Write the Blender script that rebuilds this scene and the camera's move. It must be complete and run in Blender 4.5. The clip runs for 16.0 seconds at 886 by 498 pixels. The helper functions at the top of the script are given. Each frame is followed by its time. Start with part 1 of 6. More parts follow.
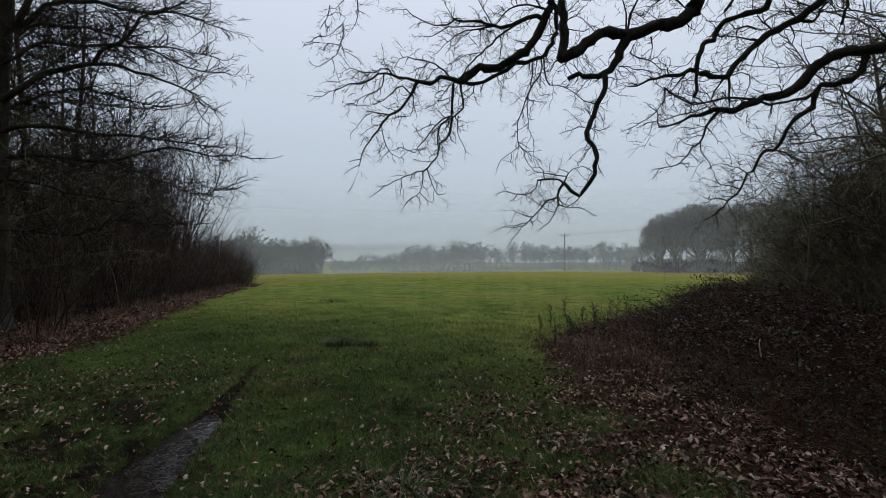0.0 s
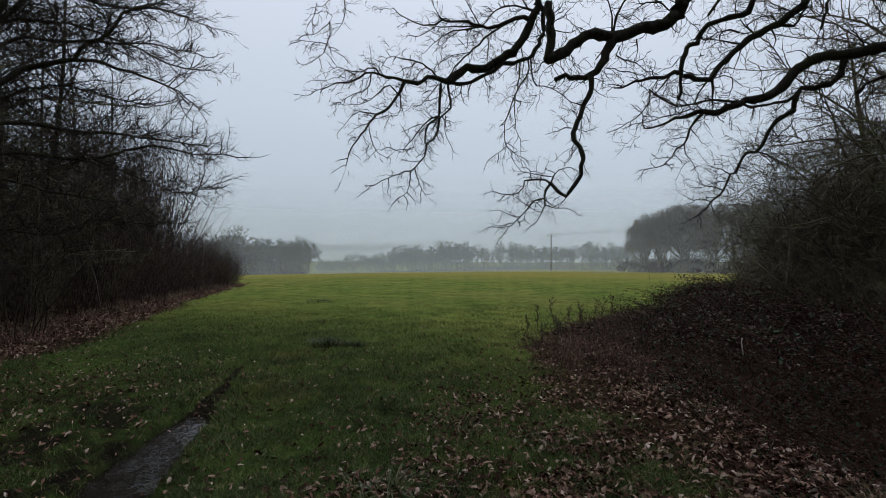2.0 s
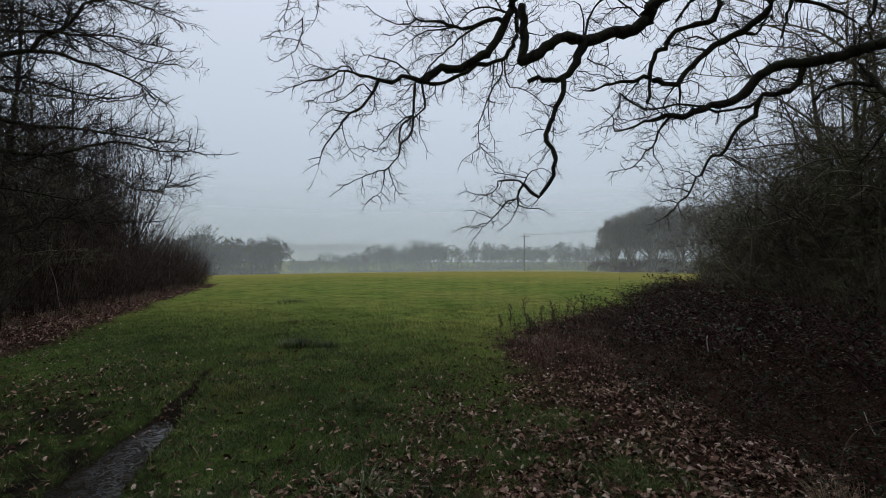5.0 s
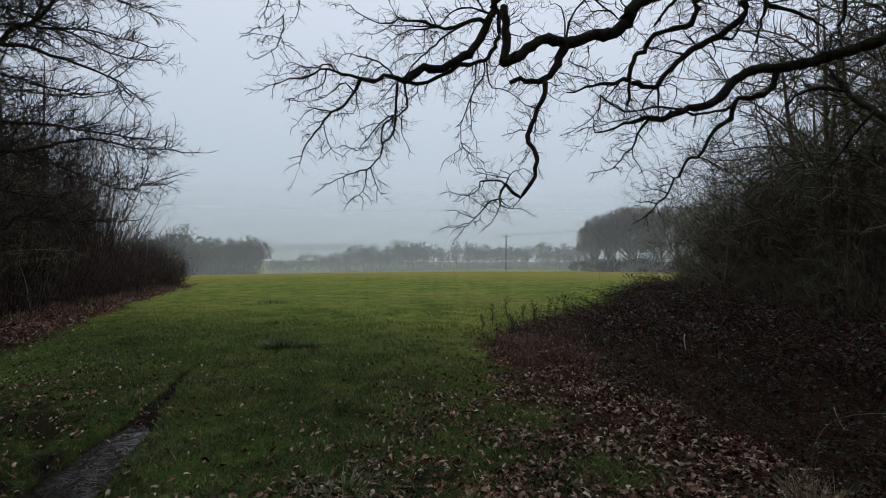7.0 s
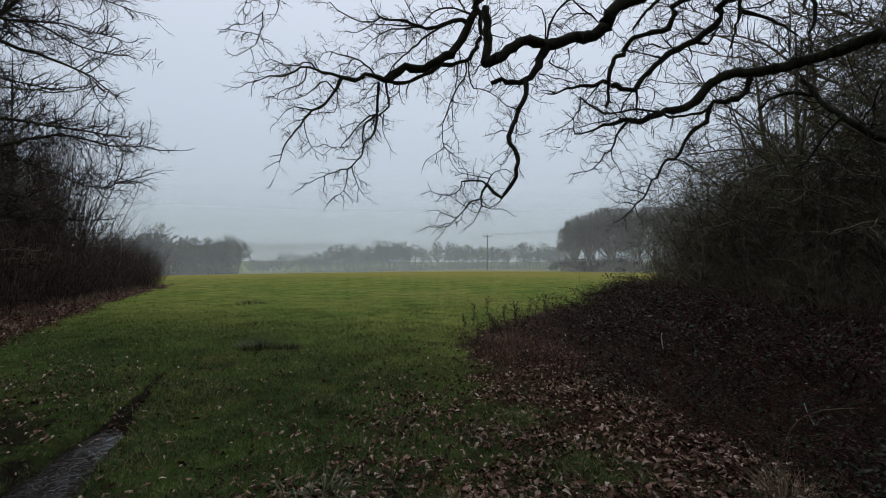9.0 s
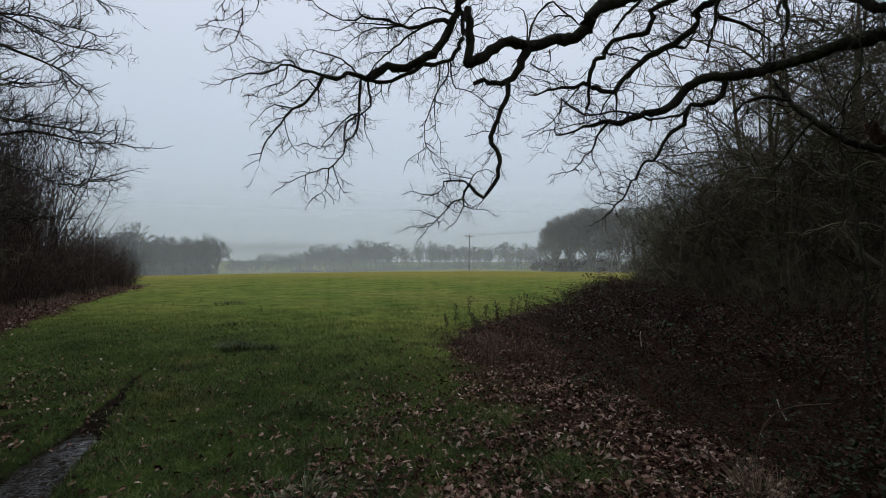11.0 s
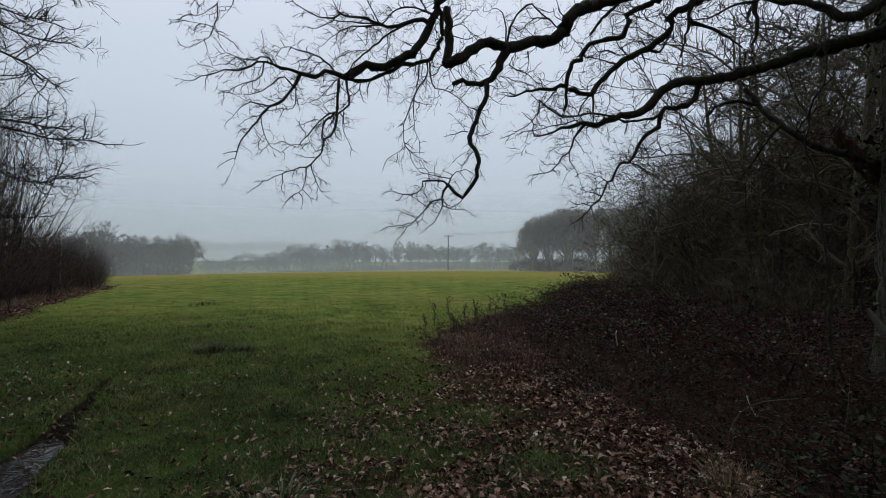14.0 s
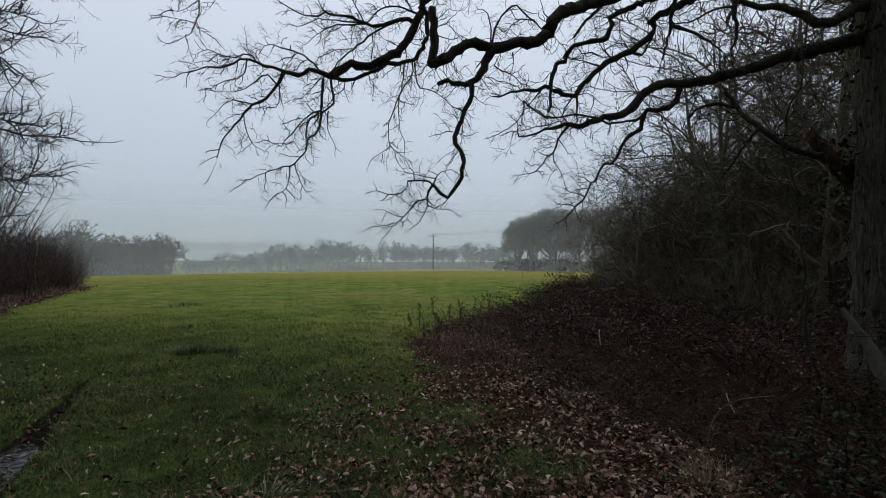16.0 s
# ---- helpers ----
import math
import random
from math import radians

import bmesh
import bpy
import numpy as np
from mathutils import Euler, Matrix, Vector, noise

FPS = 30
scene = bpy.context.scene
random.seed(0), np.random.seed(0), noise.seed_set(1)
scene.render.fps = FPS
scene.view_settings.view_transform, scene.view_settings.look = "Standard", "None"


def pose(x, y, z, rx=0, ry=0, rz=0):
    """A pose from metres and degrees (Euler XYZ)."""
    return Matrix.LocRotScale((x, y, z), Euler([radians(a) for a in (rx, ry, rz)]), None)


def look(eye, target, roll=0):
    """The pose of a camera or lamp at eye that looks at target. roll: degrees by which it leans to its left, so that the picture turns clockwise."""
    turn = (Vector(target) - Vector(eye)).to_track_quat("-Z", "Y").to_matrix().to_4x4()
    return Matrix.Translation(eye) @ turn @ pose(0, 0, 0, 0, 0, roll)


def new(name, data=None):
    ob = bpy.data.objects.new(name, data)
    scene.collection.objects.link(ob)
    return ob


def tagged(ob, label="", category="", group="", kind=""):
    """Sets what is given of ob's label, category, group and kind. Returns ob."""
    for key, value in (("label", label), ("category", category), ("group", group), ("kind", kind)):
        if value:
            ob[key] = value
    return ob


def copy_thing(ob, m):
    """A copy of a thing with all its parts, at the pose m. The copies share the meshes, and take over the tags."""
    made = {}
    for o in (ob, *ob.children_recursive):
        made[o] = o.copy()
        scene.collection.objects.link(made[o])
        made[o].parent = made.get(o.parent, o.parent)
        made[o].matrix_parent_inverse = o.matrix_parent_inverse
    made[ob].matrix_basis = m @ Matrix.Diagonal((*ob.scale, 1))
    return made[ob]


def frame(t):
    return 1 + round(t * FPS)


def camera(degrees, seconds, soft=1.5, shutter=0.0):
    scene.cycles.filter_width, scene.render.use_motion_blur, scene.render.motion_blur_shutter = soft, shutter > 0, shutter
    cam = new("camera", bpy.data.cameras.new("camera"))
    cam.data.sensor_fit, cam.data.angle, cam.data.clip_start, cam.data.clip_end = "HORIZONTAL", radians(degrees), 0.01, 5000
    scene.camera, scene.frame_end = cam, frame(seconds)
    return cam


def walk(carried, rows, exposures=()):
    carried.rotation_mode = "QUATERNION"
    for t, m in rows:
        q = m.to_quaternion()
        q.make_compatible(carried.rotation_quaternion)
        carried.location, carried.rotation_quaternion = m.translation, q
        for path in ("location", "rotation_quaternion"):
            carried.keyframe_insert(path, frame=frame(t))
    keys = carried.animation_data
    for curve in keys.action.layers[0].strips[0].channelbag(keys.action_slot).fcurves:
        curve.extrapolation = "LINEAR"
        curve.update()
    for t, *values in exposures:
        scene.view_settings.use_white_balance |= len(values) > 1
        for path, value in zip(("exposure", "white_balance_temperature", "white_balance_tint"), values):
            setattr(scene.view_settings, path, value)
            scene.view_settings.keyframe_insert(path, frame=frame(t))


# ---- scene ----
EYE = 1.6
cam = camera(84.68, 16.0, soft=0.72)


def turned(yaw):
    """The camera on its stand, turned yaw degrees to the right."""
    return pose(0, 0, EYE, 91.46, 0, -yaw) @ pose(0, 0, 0, 0, 0, 0.24)


YAWS = ((0.0, -7.658), (0.5, -7.505), (1.0, -7.197), (1.5, -6.796), (2.0, -6.167), (2.5, -5.574), (3.0, -4.994),
        (3.5, -4.533), (4.0, -4.108), (6.5, -1.497), (7.0, -1.014), (7.5, -0.509), (8.0, 0.0), (8.5, 0.536),
        (9.0, 1.166), (11.5, 3.693), (12.0, 4.105), (12.5, 4.591), (13.0, 5.077), (13.5, 5.446), (14.0, 5.762),
        (14.5, 6.155), (15.0, 6.619), (15.5, 7.064), (16.0, 7.531))
walk(cam, [(t, turned(a)) for t, a in YAWS])

# ---- overcast sky, a veiled sun ----
SUN_EL, SUN_AZ = 58.0, 15.0
world = bpy.data.worlds.new("overcast_sky")
scene.world = world
world.use_nodes = True
wn, wl = world.node_tree.nodes, world.node_tree.links
wn.clear()
w_out = wn.new("ShaderNodeOutputWorld")
w_bg = wn.new("ShaderNodeBackground")
sky = wn.new("ShaderNodeTexSky")
sky.sky_type, sky.sun_disc = "NISHITA", False
sky.sun_elevation, sky.sun_rotation = radians(SUN_EL), radians(SUN_AZ)
sky.dust_density, sky.air_density = 6.0, 1.0
w_co = wn.new("ShaderNodeTexCoord")
w_sep = wn.new("ShaderNodeSeparateXYZ")
w_ramp = wn.new("ShaderNodeValToRGB")
w_ramp.color_ramp.elements[0].position = 0.0
w_ramp.color_ramp.elements[0].color = (0.40, 0.472, 0.53, 1)
w_ramp.color_ramp.elements[1].position = 1.0
w_ramp.color_ramp.elements[1].color = (0.86, 0.93, 1.06, 1)
for at, colour in ((0.10, (0.445, 0.52, 0.60, 1)), (0.22, (0.475, 0.55, 0.645, 1)), (0.45, (0.575, 0.64, 0.755, 1))):
    w_ramp.color_ramp.elements.new(at).color = colour
w_hs = wn.new("ShaderNodeHueSaturation")
w_hs.inputs["Saturation"].default_value = 0.15
w_hs.inputs["Value"].default_value = 0.10
w_mix = wn.new("ShaderNodeMix")
w_mix.data_type = "RGBA"
w_mix.inputs["Factor"].default_value = 0.06
wl.new(w_co.outputs["Generated"], w_sep.inputs[0])
wl.new(w_sep.outputs["Z"], w_ramp.inputs[0])
wl.new(sky.outputs[0], w_hs.inputs["Color"])
wl.new(w_ramp.outputs[0], w_mix.inputs["A"])
wl.new(w_hs.outputs[0], w_mix.inputs["B"])
wl.new(w_mix.outputs["Result"], w_bg.inputs[0])
wl.new(w_bg.outputs[0], w_out.inputs[0])
w_bg.inputs[1].default_value = 1.12

sun = new("sun", bpy.data.lights.new("sun", "SUN"))
sun.data.energy, sun.data.angle, sun.data.color = 0.6, radians(60), (1.0, 0.97, 0.93)
sun.matrix_world = look((40 * math.sin(radians(SUN_AZ)), 40 * math.cos(radians(SUN_AZ)), 40 * math.tan(radians(SUN_EL)) + 2), (0, 0, 0))


# ---- materials ----
class Nodes:
    """A principled material with short calls for its nodes."""

    def __init__(self, name, rough=0.85, spec=0.3):
        self.m = bpy.data.materials.new(name)
        self.m.use_nodes = True
        self.n, self.l = self.m.node_tree.nodes, self.m.node_tree.links
        self.b = self.n["Principled BSDF"]
        self.b.inputs["Roughness"].default_value = rough
        self.b.inputs["Specular IOR Level"].default_value = spec
        self.pos = self.n.new("ShaderNodeNewGeometry")

    def noise(self, scale, detail=4.0, rough=0.6, distort=0.0, stretch=None):
        t = self.n.new("ShaderNodeTexNoise")
        t.inputs["Scale"].default_value, t.inputs["Detail"].default_value = scale, detail
        t.inputs["Roughness"].default_value, t.inputs["Distortion"].default_value = rough, distort
        src = self.pos.outputs["Position"]
        if stretch:
            v = self.n.new("ShaderNodeVectorMath")
            v.operation = "MULTIPLY"
            v.inputs[1].default_value = stretch
            self.l.new(src, v.inputs[0])
            src = v.outputs[0]
        self.l.new(src, t.inputs["Vector"])
        return t.outputs["Fac"]

    def ramp(self, src, *stops):
        r = self.n.new("ShaderNodeValToRGB")
        e = r.color_ramp.elements
        e[0].position, e[0].color = stops[0][0], (*stops[0][1], 1)
        e[1].position, e[1].color = stops[-1][0], (*stops[-1][1], 1)
        for p, c in stops[1:-1]:
            e.new(p).color = (*c, 1)
        self.l.new(src, r.inputs[0])
        return r.outputs[0]

    def mask(self, src, lo, hi):
        r = self.n.new("ShaderNodeMapRange")
        r.inputs["From Min"].default_value, r.inputs["From Max"].default_value = lo, hi
        self.l.new(src, r.inputs["Value"])
        return r.outputs[0]

    def math(self, op, a, b):
        r = self.n.new("ShaderNodeMath")
        r.operation = op
        r.use_clamp = True
        for i, v in enumerate((a, b)):
            if isinstance(v, (int, float)):
                r.inputs[i].default_value = v
            else:
                self.l.new(v, r.inputs[i])
        return r.outputs[0]

    def mix(self, fac, a, b, blend="MIX"):
        r = self.n.new("ShaderNodeMix")
        r.data_type, r.blend_type = "RGBA", blend
        for key, v in (("Factor", fac), ("A", a), ("B", b)):
            if isinstance(v, (int, float)):
                r.inputs[key].default_value = v
            elif isinstance(v, tuple):
                r.inputs[key].default_value = (*v, 1)
            else:
                self.l.new(v, r.inputs[key])
        return r.outputs["Result"]

    def attr(self, name):
        a = self.n.new("ShaderNodeAttribute")
        a.attribute_name = name
        return a.outputs["Fac"]

    def island(self):
        return self.pos.outputs["Random Per Island"]

    def up(self):
        s = self.n.new("ShaderNodeSeparateXYZ")
        self.l.new(self.pos.outputs["Normal"], s.inputs[0])
        return s.outputs["Z"]

    def bump(self, src, strength, distance):
        b = self.n.new("ShaderNodeBump")
        b.inputs["Strength"].default_value, b.inputs["Distance"].default_value = strength, distance
        self.l.new(src, b.inputs["Height"])
        self.l.new(b.outputs[0], self.b.inputs["Normal"])

    def done(self, colour):
        if isinstance(colour, tuple):
            self.b.inputs["Base Color"].default_value = (*colour, 1)
        else:
            self.l.new(colour, self.b.inputs["Base Color"])
        return self.m


def bark(name, dark, light, moss, moss_lo, scale=9.0, furrow=0.02):
    k = Nodes(name, 0.92, 0.2)
    furrows = k.noise(scale, 6, 0.7, 0.4, (1, 1, 0.22))
    col = k.ramp(furrows, (0.32, dark), (0.55, light), (0.75, tuple(1.25 * c for c in light)))
    patch = k.math("ADD", k.mask(k.noise(2.3, 5), moss_lo, moss_lo + 0.16), k.math("MULTIPLY", k.mask(k.up(), 0.3, 1.0), 0.5))
    col = k.mix(k.math("MULTIPLY", patch, 0.85), col, moss)
    k.bump(furrows, 0.9, furrow)
    return k.done(col)


def leafy(name, stops, rough=0.6, spec=0.35):
    k = Nodes(name, rough, spec)
    col = k.ramp(k.island(), *stops)
    col = k.mix(0.45, col, k.ramp(k.noise(60, 3), (0.3, (0.25, 0.22, 0.2)), (0.7, (1.2, 1.2, 1.2))), "MULTIPLY")
    return k.done(col)


M_OAK = bark("oak_bark", (0.009, 0.008, 0.006), (0.044, 0.038, 0.029), (0.038, 0.041, 0.019), 0.44, 16.0, 0.03)
M_TRUNK = bark("oak_trunk_bark", (0.006, 0.0055, 0.005), (0.088, 0.080, 0.062), (0.062, 0.072, 0.034), 0.50, 34.0, 0.06)
M_BEECH = bark("wood_edge_bark", (0.013, 0.010, 0.008), (0.046, 0.038, 0.030), (0.036, 0.044, 0.014), 0.48, 6.0, 0.01)
M_TWIG = bark("oak_twig_bark", (0.010, 0.008, 0.006), (0.024, 0.019, 0.015), (0.02, 0.022, 0.011), 0.60, 30.0, 0.002)
M_TWIG_L = bark("wood_twig_bark", (0.018, 0.014, 0.012), (0.050, 0.040, 0.033), (0.042, 0.040, 0.022), 0.58, 25.0, 0.002)
M_SHRUB = bark("thicket_stem_bark", (0.018, 0.0115, 0.010), (0.056, 0.037, 0.031), (0.055, 0.052, 0.025), 0.60, 12.0, 0.003)
M_HAW = bark("hawthorn_bark", (0.036, 0.029, 0.021), (0.122, 0.099, 0.074), (0.095, 0.098, 0.042), 0.46, 14.0, 0.003)
M_COPSE = bark("copse_bark", (0.045, 0.040, 0.032), (0.16, 0.145, 0.115), (0.09, 0.10, 0.045), 0.52, 3.0, 0.02)
M_PALE = bark("birch_bark", (0.06, 0.052, 0.045), (0.20, 0.185, 0.165), (0.12, 0.13, 0.08), 0.62, 12.0, 0.002)
M_POLE = bark("weathered_pole_wood", (0.05, 0.042, 0.035), (0.12, 0.10, 0.085), (0.08, 0.085, 0.06), 0.7, 20.0, 0.002)

M_BRAMBLE_LEAF = leafy("bramble_leaf", ((0.0, (0.010, 0.022, 0.010)), (0.48, (0.034, 0.060, 0.026)), (0.54, (0.034, 0.013, 0.011)),
                                        (0.82, (0.056, 0.017, 0.015)), (0.93, (0.075, 0.034, 0.027)), (0.98, (0.12, 0.075, 0.06)), (1.0, (0.28, 0.21, 0.17))), 0.6, 0.14)
M_BRAMBLE_STEM = leafy("bramble_cane", ((0.0, (0.018, 0.008, 0.007)), (0.7, (0.052, 0.021, 0.018)), (1.0, (0.14, 0.09, 0.07))), 0.75, 0.08)
M_LEAF = leafy("fallen_oak_leaf", ((0.0, (0.024, 0.013, 0.009)), (0.35, (0.085, 0.042, 0.030)), (0.60, (0.23, 0.128, 0.094)),
                                   (0.86, (0.39, 0.265, 0.205)), (1.0, (0.56, 0.45, 0.38))), 0.85, 0.08)
M_LEAF_ONE = Nodes("fallen_oak_leaf_single", 0.85, 0.08)
_o = M_LEAF_ONE.n.new("ShaderNodeObjectInfo")
M_LEAF_ONE = M_LEAF_ONE.done(M_LEAF_ONE.mix(0.4, M_LEAF_ONE.ramp(_o.outputs["Random"], (0.0, (0.030, 0.015, 0.009)), (0.4, (0.085, 0.044, 0.030)),
                                            (0.80, (0.27, 0.165, 0.122)), (1.0, (0.48, 0.37, 0.30))),
                                            M_LEAF_ONE.ramp(M_LEAF_ONE.noise(45, 4), (0.3, (0.3, 0.25, 0.2)), (0.7, (1.2, 1.2, 1.2))), "MULTIPLY"))
M_DRY = leafy("dead_grass", ((0.0, (0.09, 0.060, 0.035)), (0.5, (0.19, 0.135, 0.085)), (1.0, (0.33, 0.26, 0.18))), 0.8, 0.2)
M_WEED = leafy("dead_weed", ((0.0, (0.06, 0.031, 0.025)), (0.6, (0.16, 0.092, 0.073)), (1.0, (0.32, 0.21, 0.17))), 0.85, 0.08)
M_RUSH = leafy("dark_rush", ((0.0, (0.016, 0.022, 0.010)), (0.6, (0.035, 0.048, 0.018)), (1.0, (0.10, 0.085, 0.05))), 0.6)
M_DOCK = leafy("dead_dock", ((0.0, (0.025, 0.016, 0.012)), (1.0, (0.07, 0.04, 0.03))), 0.8)
M_SEDGE = leafy("sedge_blade", ((0.0, (0.045, 0.07, 0.02)), (0.6, (0.09, 0.12, 0.04)), (1.0, (0.22, 0.20, 0.10))), 0.5)
M_IVY = leafy("ivy_leaf", ((0.0, (0.010, 0.018, 0.007)), (0.7, (0.020, 0.033, 0.012)), (1.0, (0.05, 0.06, 0.028))), 0.6, 0.12)
M_STICK = leafy("bleached_stick", ((0.0, (0.30, 0.26, 0.22)), (1.0, (0.50, 0.45, 0.40))), 0.8)
M_TORN = bark("torn_wood", (0.014, 0.009, 0.007), (0.095, 0.052, 0.036), (0.02, 0.018, 0.009), 0.62, 14.0, 0.03)
M_STONE = bark("weathered_root_wood", (0.014, 0.012, 0.010), (0.070, 0.062, 0.052), (0.045, 0.05, 0.028), 0.48, 5.0, 0.02)

k = Nodes("grass_blade", 0.8, 0.1)
_c = k.ramp(k.island(), (0.0, (0.034, 0.056, 0.022)), (0.42, (0.077, 0.110, 0.038)), (0.84, (0.130, 0.158, 0.055)), (0.89, (0.15, 0.115, 0.065)), (1.0, (0.26, 0.20, 0.125)))
_c = k.mix(k.math("MULTIPLY", k.mask(k.noise(0.45, 5, 0.65), 0.53, 0.66), 0.75), _c, (0.150, 0.118, 0.042))
_tus = k.ramp(k.noise(0.9, 6, 0.68), (0.33, (0.50, 0.50, 0.56)), (0.5, (0.95, 0.95, 0.95)), (0.66, (1.30, 1.34, 1.15)))
_c = k.mix(0.9, _c, _tus, "MULTIPLY")
_c = k.mix(0.8, _c, k.ramp(k.noise(2.4, 5, 0.6, 0.4), (0.36, (0.46, 0.52, 0.50)), (0.5, (1.0, 1.0, 1.0)), (0.64, (1.32, 1.30, 1.2))), "MULTIPLY")
# yellower sward further out, also painted brighter where less canopy shades it
_c = k.mix(k.math("MULTIPLY", k.attr("dry_and_lit"), 0.85), _c, k.ramp(k.noise(0.16, 5, 0.6), (0.35, (0.098, 0.146, 0.038)), (0.65, (0.184, 0.180, 0.056))))
M_GRASS = k.done(_c)

k = Nodes("field_ground", 1.0, 0.0)
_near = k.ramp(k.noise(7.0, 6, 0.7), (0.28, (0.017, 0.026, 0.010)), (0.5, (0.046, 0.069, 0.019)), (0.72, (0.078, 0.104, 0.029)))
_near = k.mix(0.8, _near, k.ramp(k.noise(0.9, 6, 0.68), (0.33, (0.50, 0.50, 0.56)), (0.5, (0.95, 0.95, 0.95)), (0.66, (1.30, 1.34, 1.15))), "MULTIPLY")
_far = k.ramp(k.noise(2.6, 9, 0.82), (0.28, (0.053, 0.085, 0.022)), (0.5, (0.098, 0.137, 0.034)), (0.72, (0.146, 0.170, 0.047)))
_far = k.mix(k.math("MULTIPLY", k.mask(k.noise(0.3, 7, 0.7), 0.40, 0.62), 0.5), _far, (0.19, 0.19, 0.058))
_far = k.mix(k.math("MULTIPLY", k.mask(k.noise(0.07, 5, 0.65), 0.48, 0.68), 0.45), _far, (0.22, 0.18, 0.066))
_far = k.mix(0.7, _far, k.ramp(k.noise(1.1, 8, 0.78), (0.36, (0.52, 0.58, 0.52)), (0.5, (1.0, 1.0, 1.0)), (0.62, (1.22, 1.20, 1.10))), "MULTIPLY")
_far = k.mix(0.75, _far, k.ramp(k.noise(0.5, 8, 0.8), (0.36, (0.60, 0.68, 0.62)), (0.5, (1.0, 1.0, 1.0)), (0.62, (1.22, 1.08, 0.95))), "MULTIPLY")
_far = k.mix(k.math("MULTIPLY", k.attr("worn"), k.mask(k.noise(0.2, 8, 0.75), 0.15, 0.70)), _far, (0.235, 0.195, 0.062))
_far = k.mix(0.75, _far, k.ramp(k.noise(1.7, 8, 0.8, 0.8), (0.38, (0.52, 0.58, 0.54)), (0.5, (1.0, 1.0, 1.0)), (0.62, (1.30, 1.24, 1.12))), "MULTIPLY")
# near-to-far blend: drier sward, plus the canopy's shade put into the ground colour
_g = k.mix(k.attr("dry_and_lit"), _near, _far)
_lit = k.ramp(k.noise(26.0, 5, 0.7), (0.30, (0.010, 0.007, 0.005)), (0.5, (0.034, 0.020, 0.014)), (0.7, (0.085, 0.052, 0.038)))
_edge = k.math("ADD", k.attr("litter"), k.math("SUBTRACT", k.math("MULTIPLY", k.noise(3.0, 6, 0.7), 1.5), 0.75))
_g = k.mix(k.mask(_edge, 0.35, 0.65), _g, _lit)
_mud = k.ramp(k.noise(14.0, 6, 0.7), (0.3, (0.007, 0.006, 0.005)), (0.7, (0.026, 0.020, 0.015)))
# mud colour, which west of the rut also paints the wood's shade
_g = k.mix(k.mask(k.math("ADD", k.attr("mud_and_shade"), k.math("SUBTRACT", k.math("MULTIPLY", k.noise(7.0, 5), 0.9), 0.45)), 0.45, 0.75), _g, _mud)
k.bump(k.noise(22.0, 6, 0.75), 0.9, 0.05)
M_GROUND = k.done(_g)

k = Nodes("puddle_water", 0.03, 0.5)
k.b.inputs["IOR"].default_value = 1.34
# muddy scum whose dull dark streaks also paint reflected branches between glints
_scum_reflect = k.math("ADD", k.mask(k.noise(5.0, 9, 0.9, 0.8), 0.50, 0.55), k.mask(k.noise(30.0, 6, 0.8, 1.2), 0.47, 0.53))
k.l.new(k.mask(_scum_reflect, 1.0, -1.0), k.b.inputs["Specular IOR Level"])
k.l.new(k.math("ADD", k.math("MULTIPLY", _scum_reflect, 0.6), 0.015), k.b.inputs["Roughness"])
k.bump(k.noise(9.0, 4, 0.6), 0.04, 0.01)
M_WATER = k.done(k.mix(_scum_reflect, (0.010, 0.008, 0.006), k.ramp(k.noise(30.0, 5), (0.3, (0.006, 0.005, 0.004)), (0.7, (0.022, 0.017, 0.012)))))

k = Nodes("far_wood_twigs", 0.95, 0.1)
M_FAR = k.done(k.mix(0.6, k.ramp(k.island(), (0.0, (0.035, 0.036, 0.025)), (0.6, (0.060, 0.060, 0.040)), (1.0, (0.09, 0.09, 0.05))),
                     k.ramp(k.noise(0.3, 5), (0.3, (0.5, 0.5, 0.5)), (0.7, (1.2, 1.2, 1.1))), "MULTIPLY"))
M_WIRE = Nodes("wire_metal", 0.5, 0.4).done((0.05, 0.05, 0.05))
M_CERAMIC = Nodes("insulator_glaze", 0.25, 0.5).done((0.10, 0.06, 0.045))
M_STEEL = Nodes("galvanised_steel", 0.55, 0.5).done((0.22, 0.22, 0.22))


def mist(name, density, top):
    """Thin drifting mist: lit by the sky, denser near the ground."""
    k = Nodes(name)
    k.n.remove(k.b)
    d, tl, tr = k.n.new("ShaderNodeBsdfDiffuse"), k.n.new("ShaderNodeBsdfTranslucent"), k.n.new("ShaderNodeBsdfTransparent")
    d.inputs[0].default_value = tl.inputs[0].default_value = (0.90, 0.94, 0.98, 1)
    half, veil = k.n.new("ShaderNodeMixShader"), k.n.new("ShaderNodeMixShader")
    k.l.new(d.outputs[0], half.inputs[1])
    k.l.new(tl.outputs[0], half.inputs[2])
    s = k.n.new("ShaderNodeSeparateXYZ")
    k.l.new(k.pos.outputs["Position"], s.inputs[0])
    k.l.new(k.math("MULTIPLY", k.mask(s.outputs["Z"], top, 0.0), density), veil.inputs[0])
    k.l.new(tr.outputs[0], veil.inputs[1])
    k.l.new(half.outputs[0], veil.inputs[2])
    k.l.new(veil.outputs[0], k.n["Material Output"].inputs[0])
    return k.m


# ---- building tools ----
def lerp(a, b, f):
    return a + (b - a) * f


def clamp(v, lo=0.0, hi=1.0):
    return lo if v < lo else hi if v > hi else v


def smooth(v, lo, hi):
    v = clamp((v - lo) / (hi - lo))
    return v * v * (3 - 2 * v)


def np_smooth(v, lo, hi):
    v = np.clip((v - lo) / (hi - lo), 0, 1)
    return v * v * (3 - 2 * v)


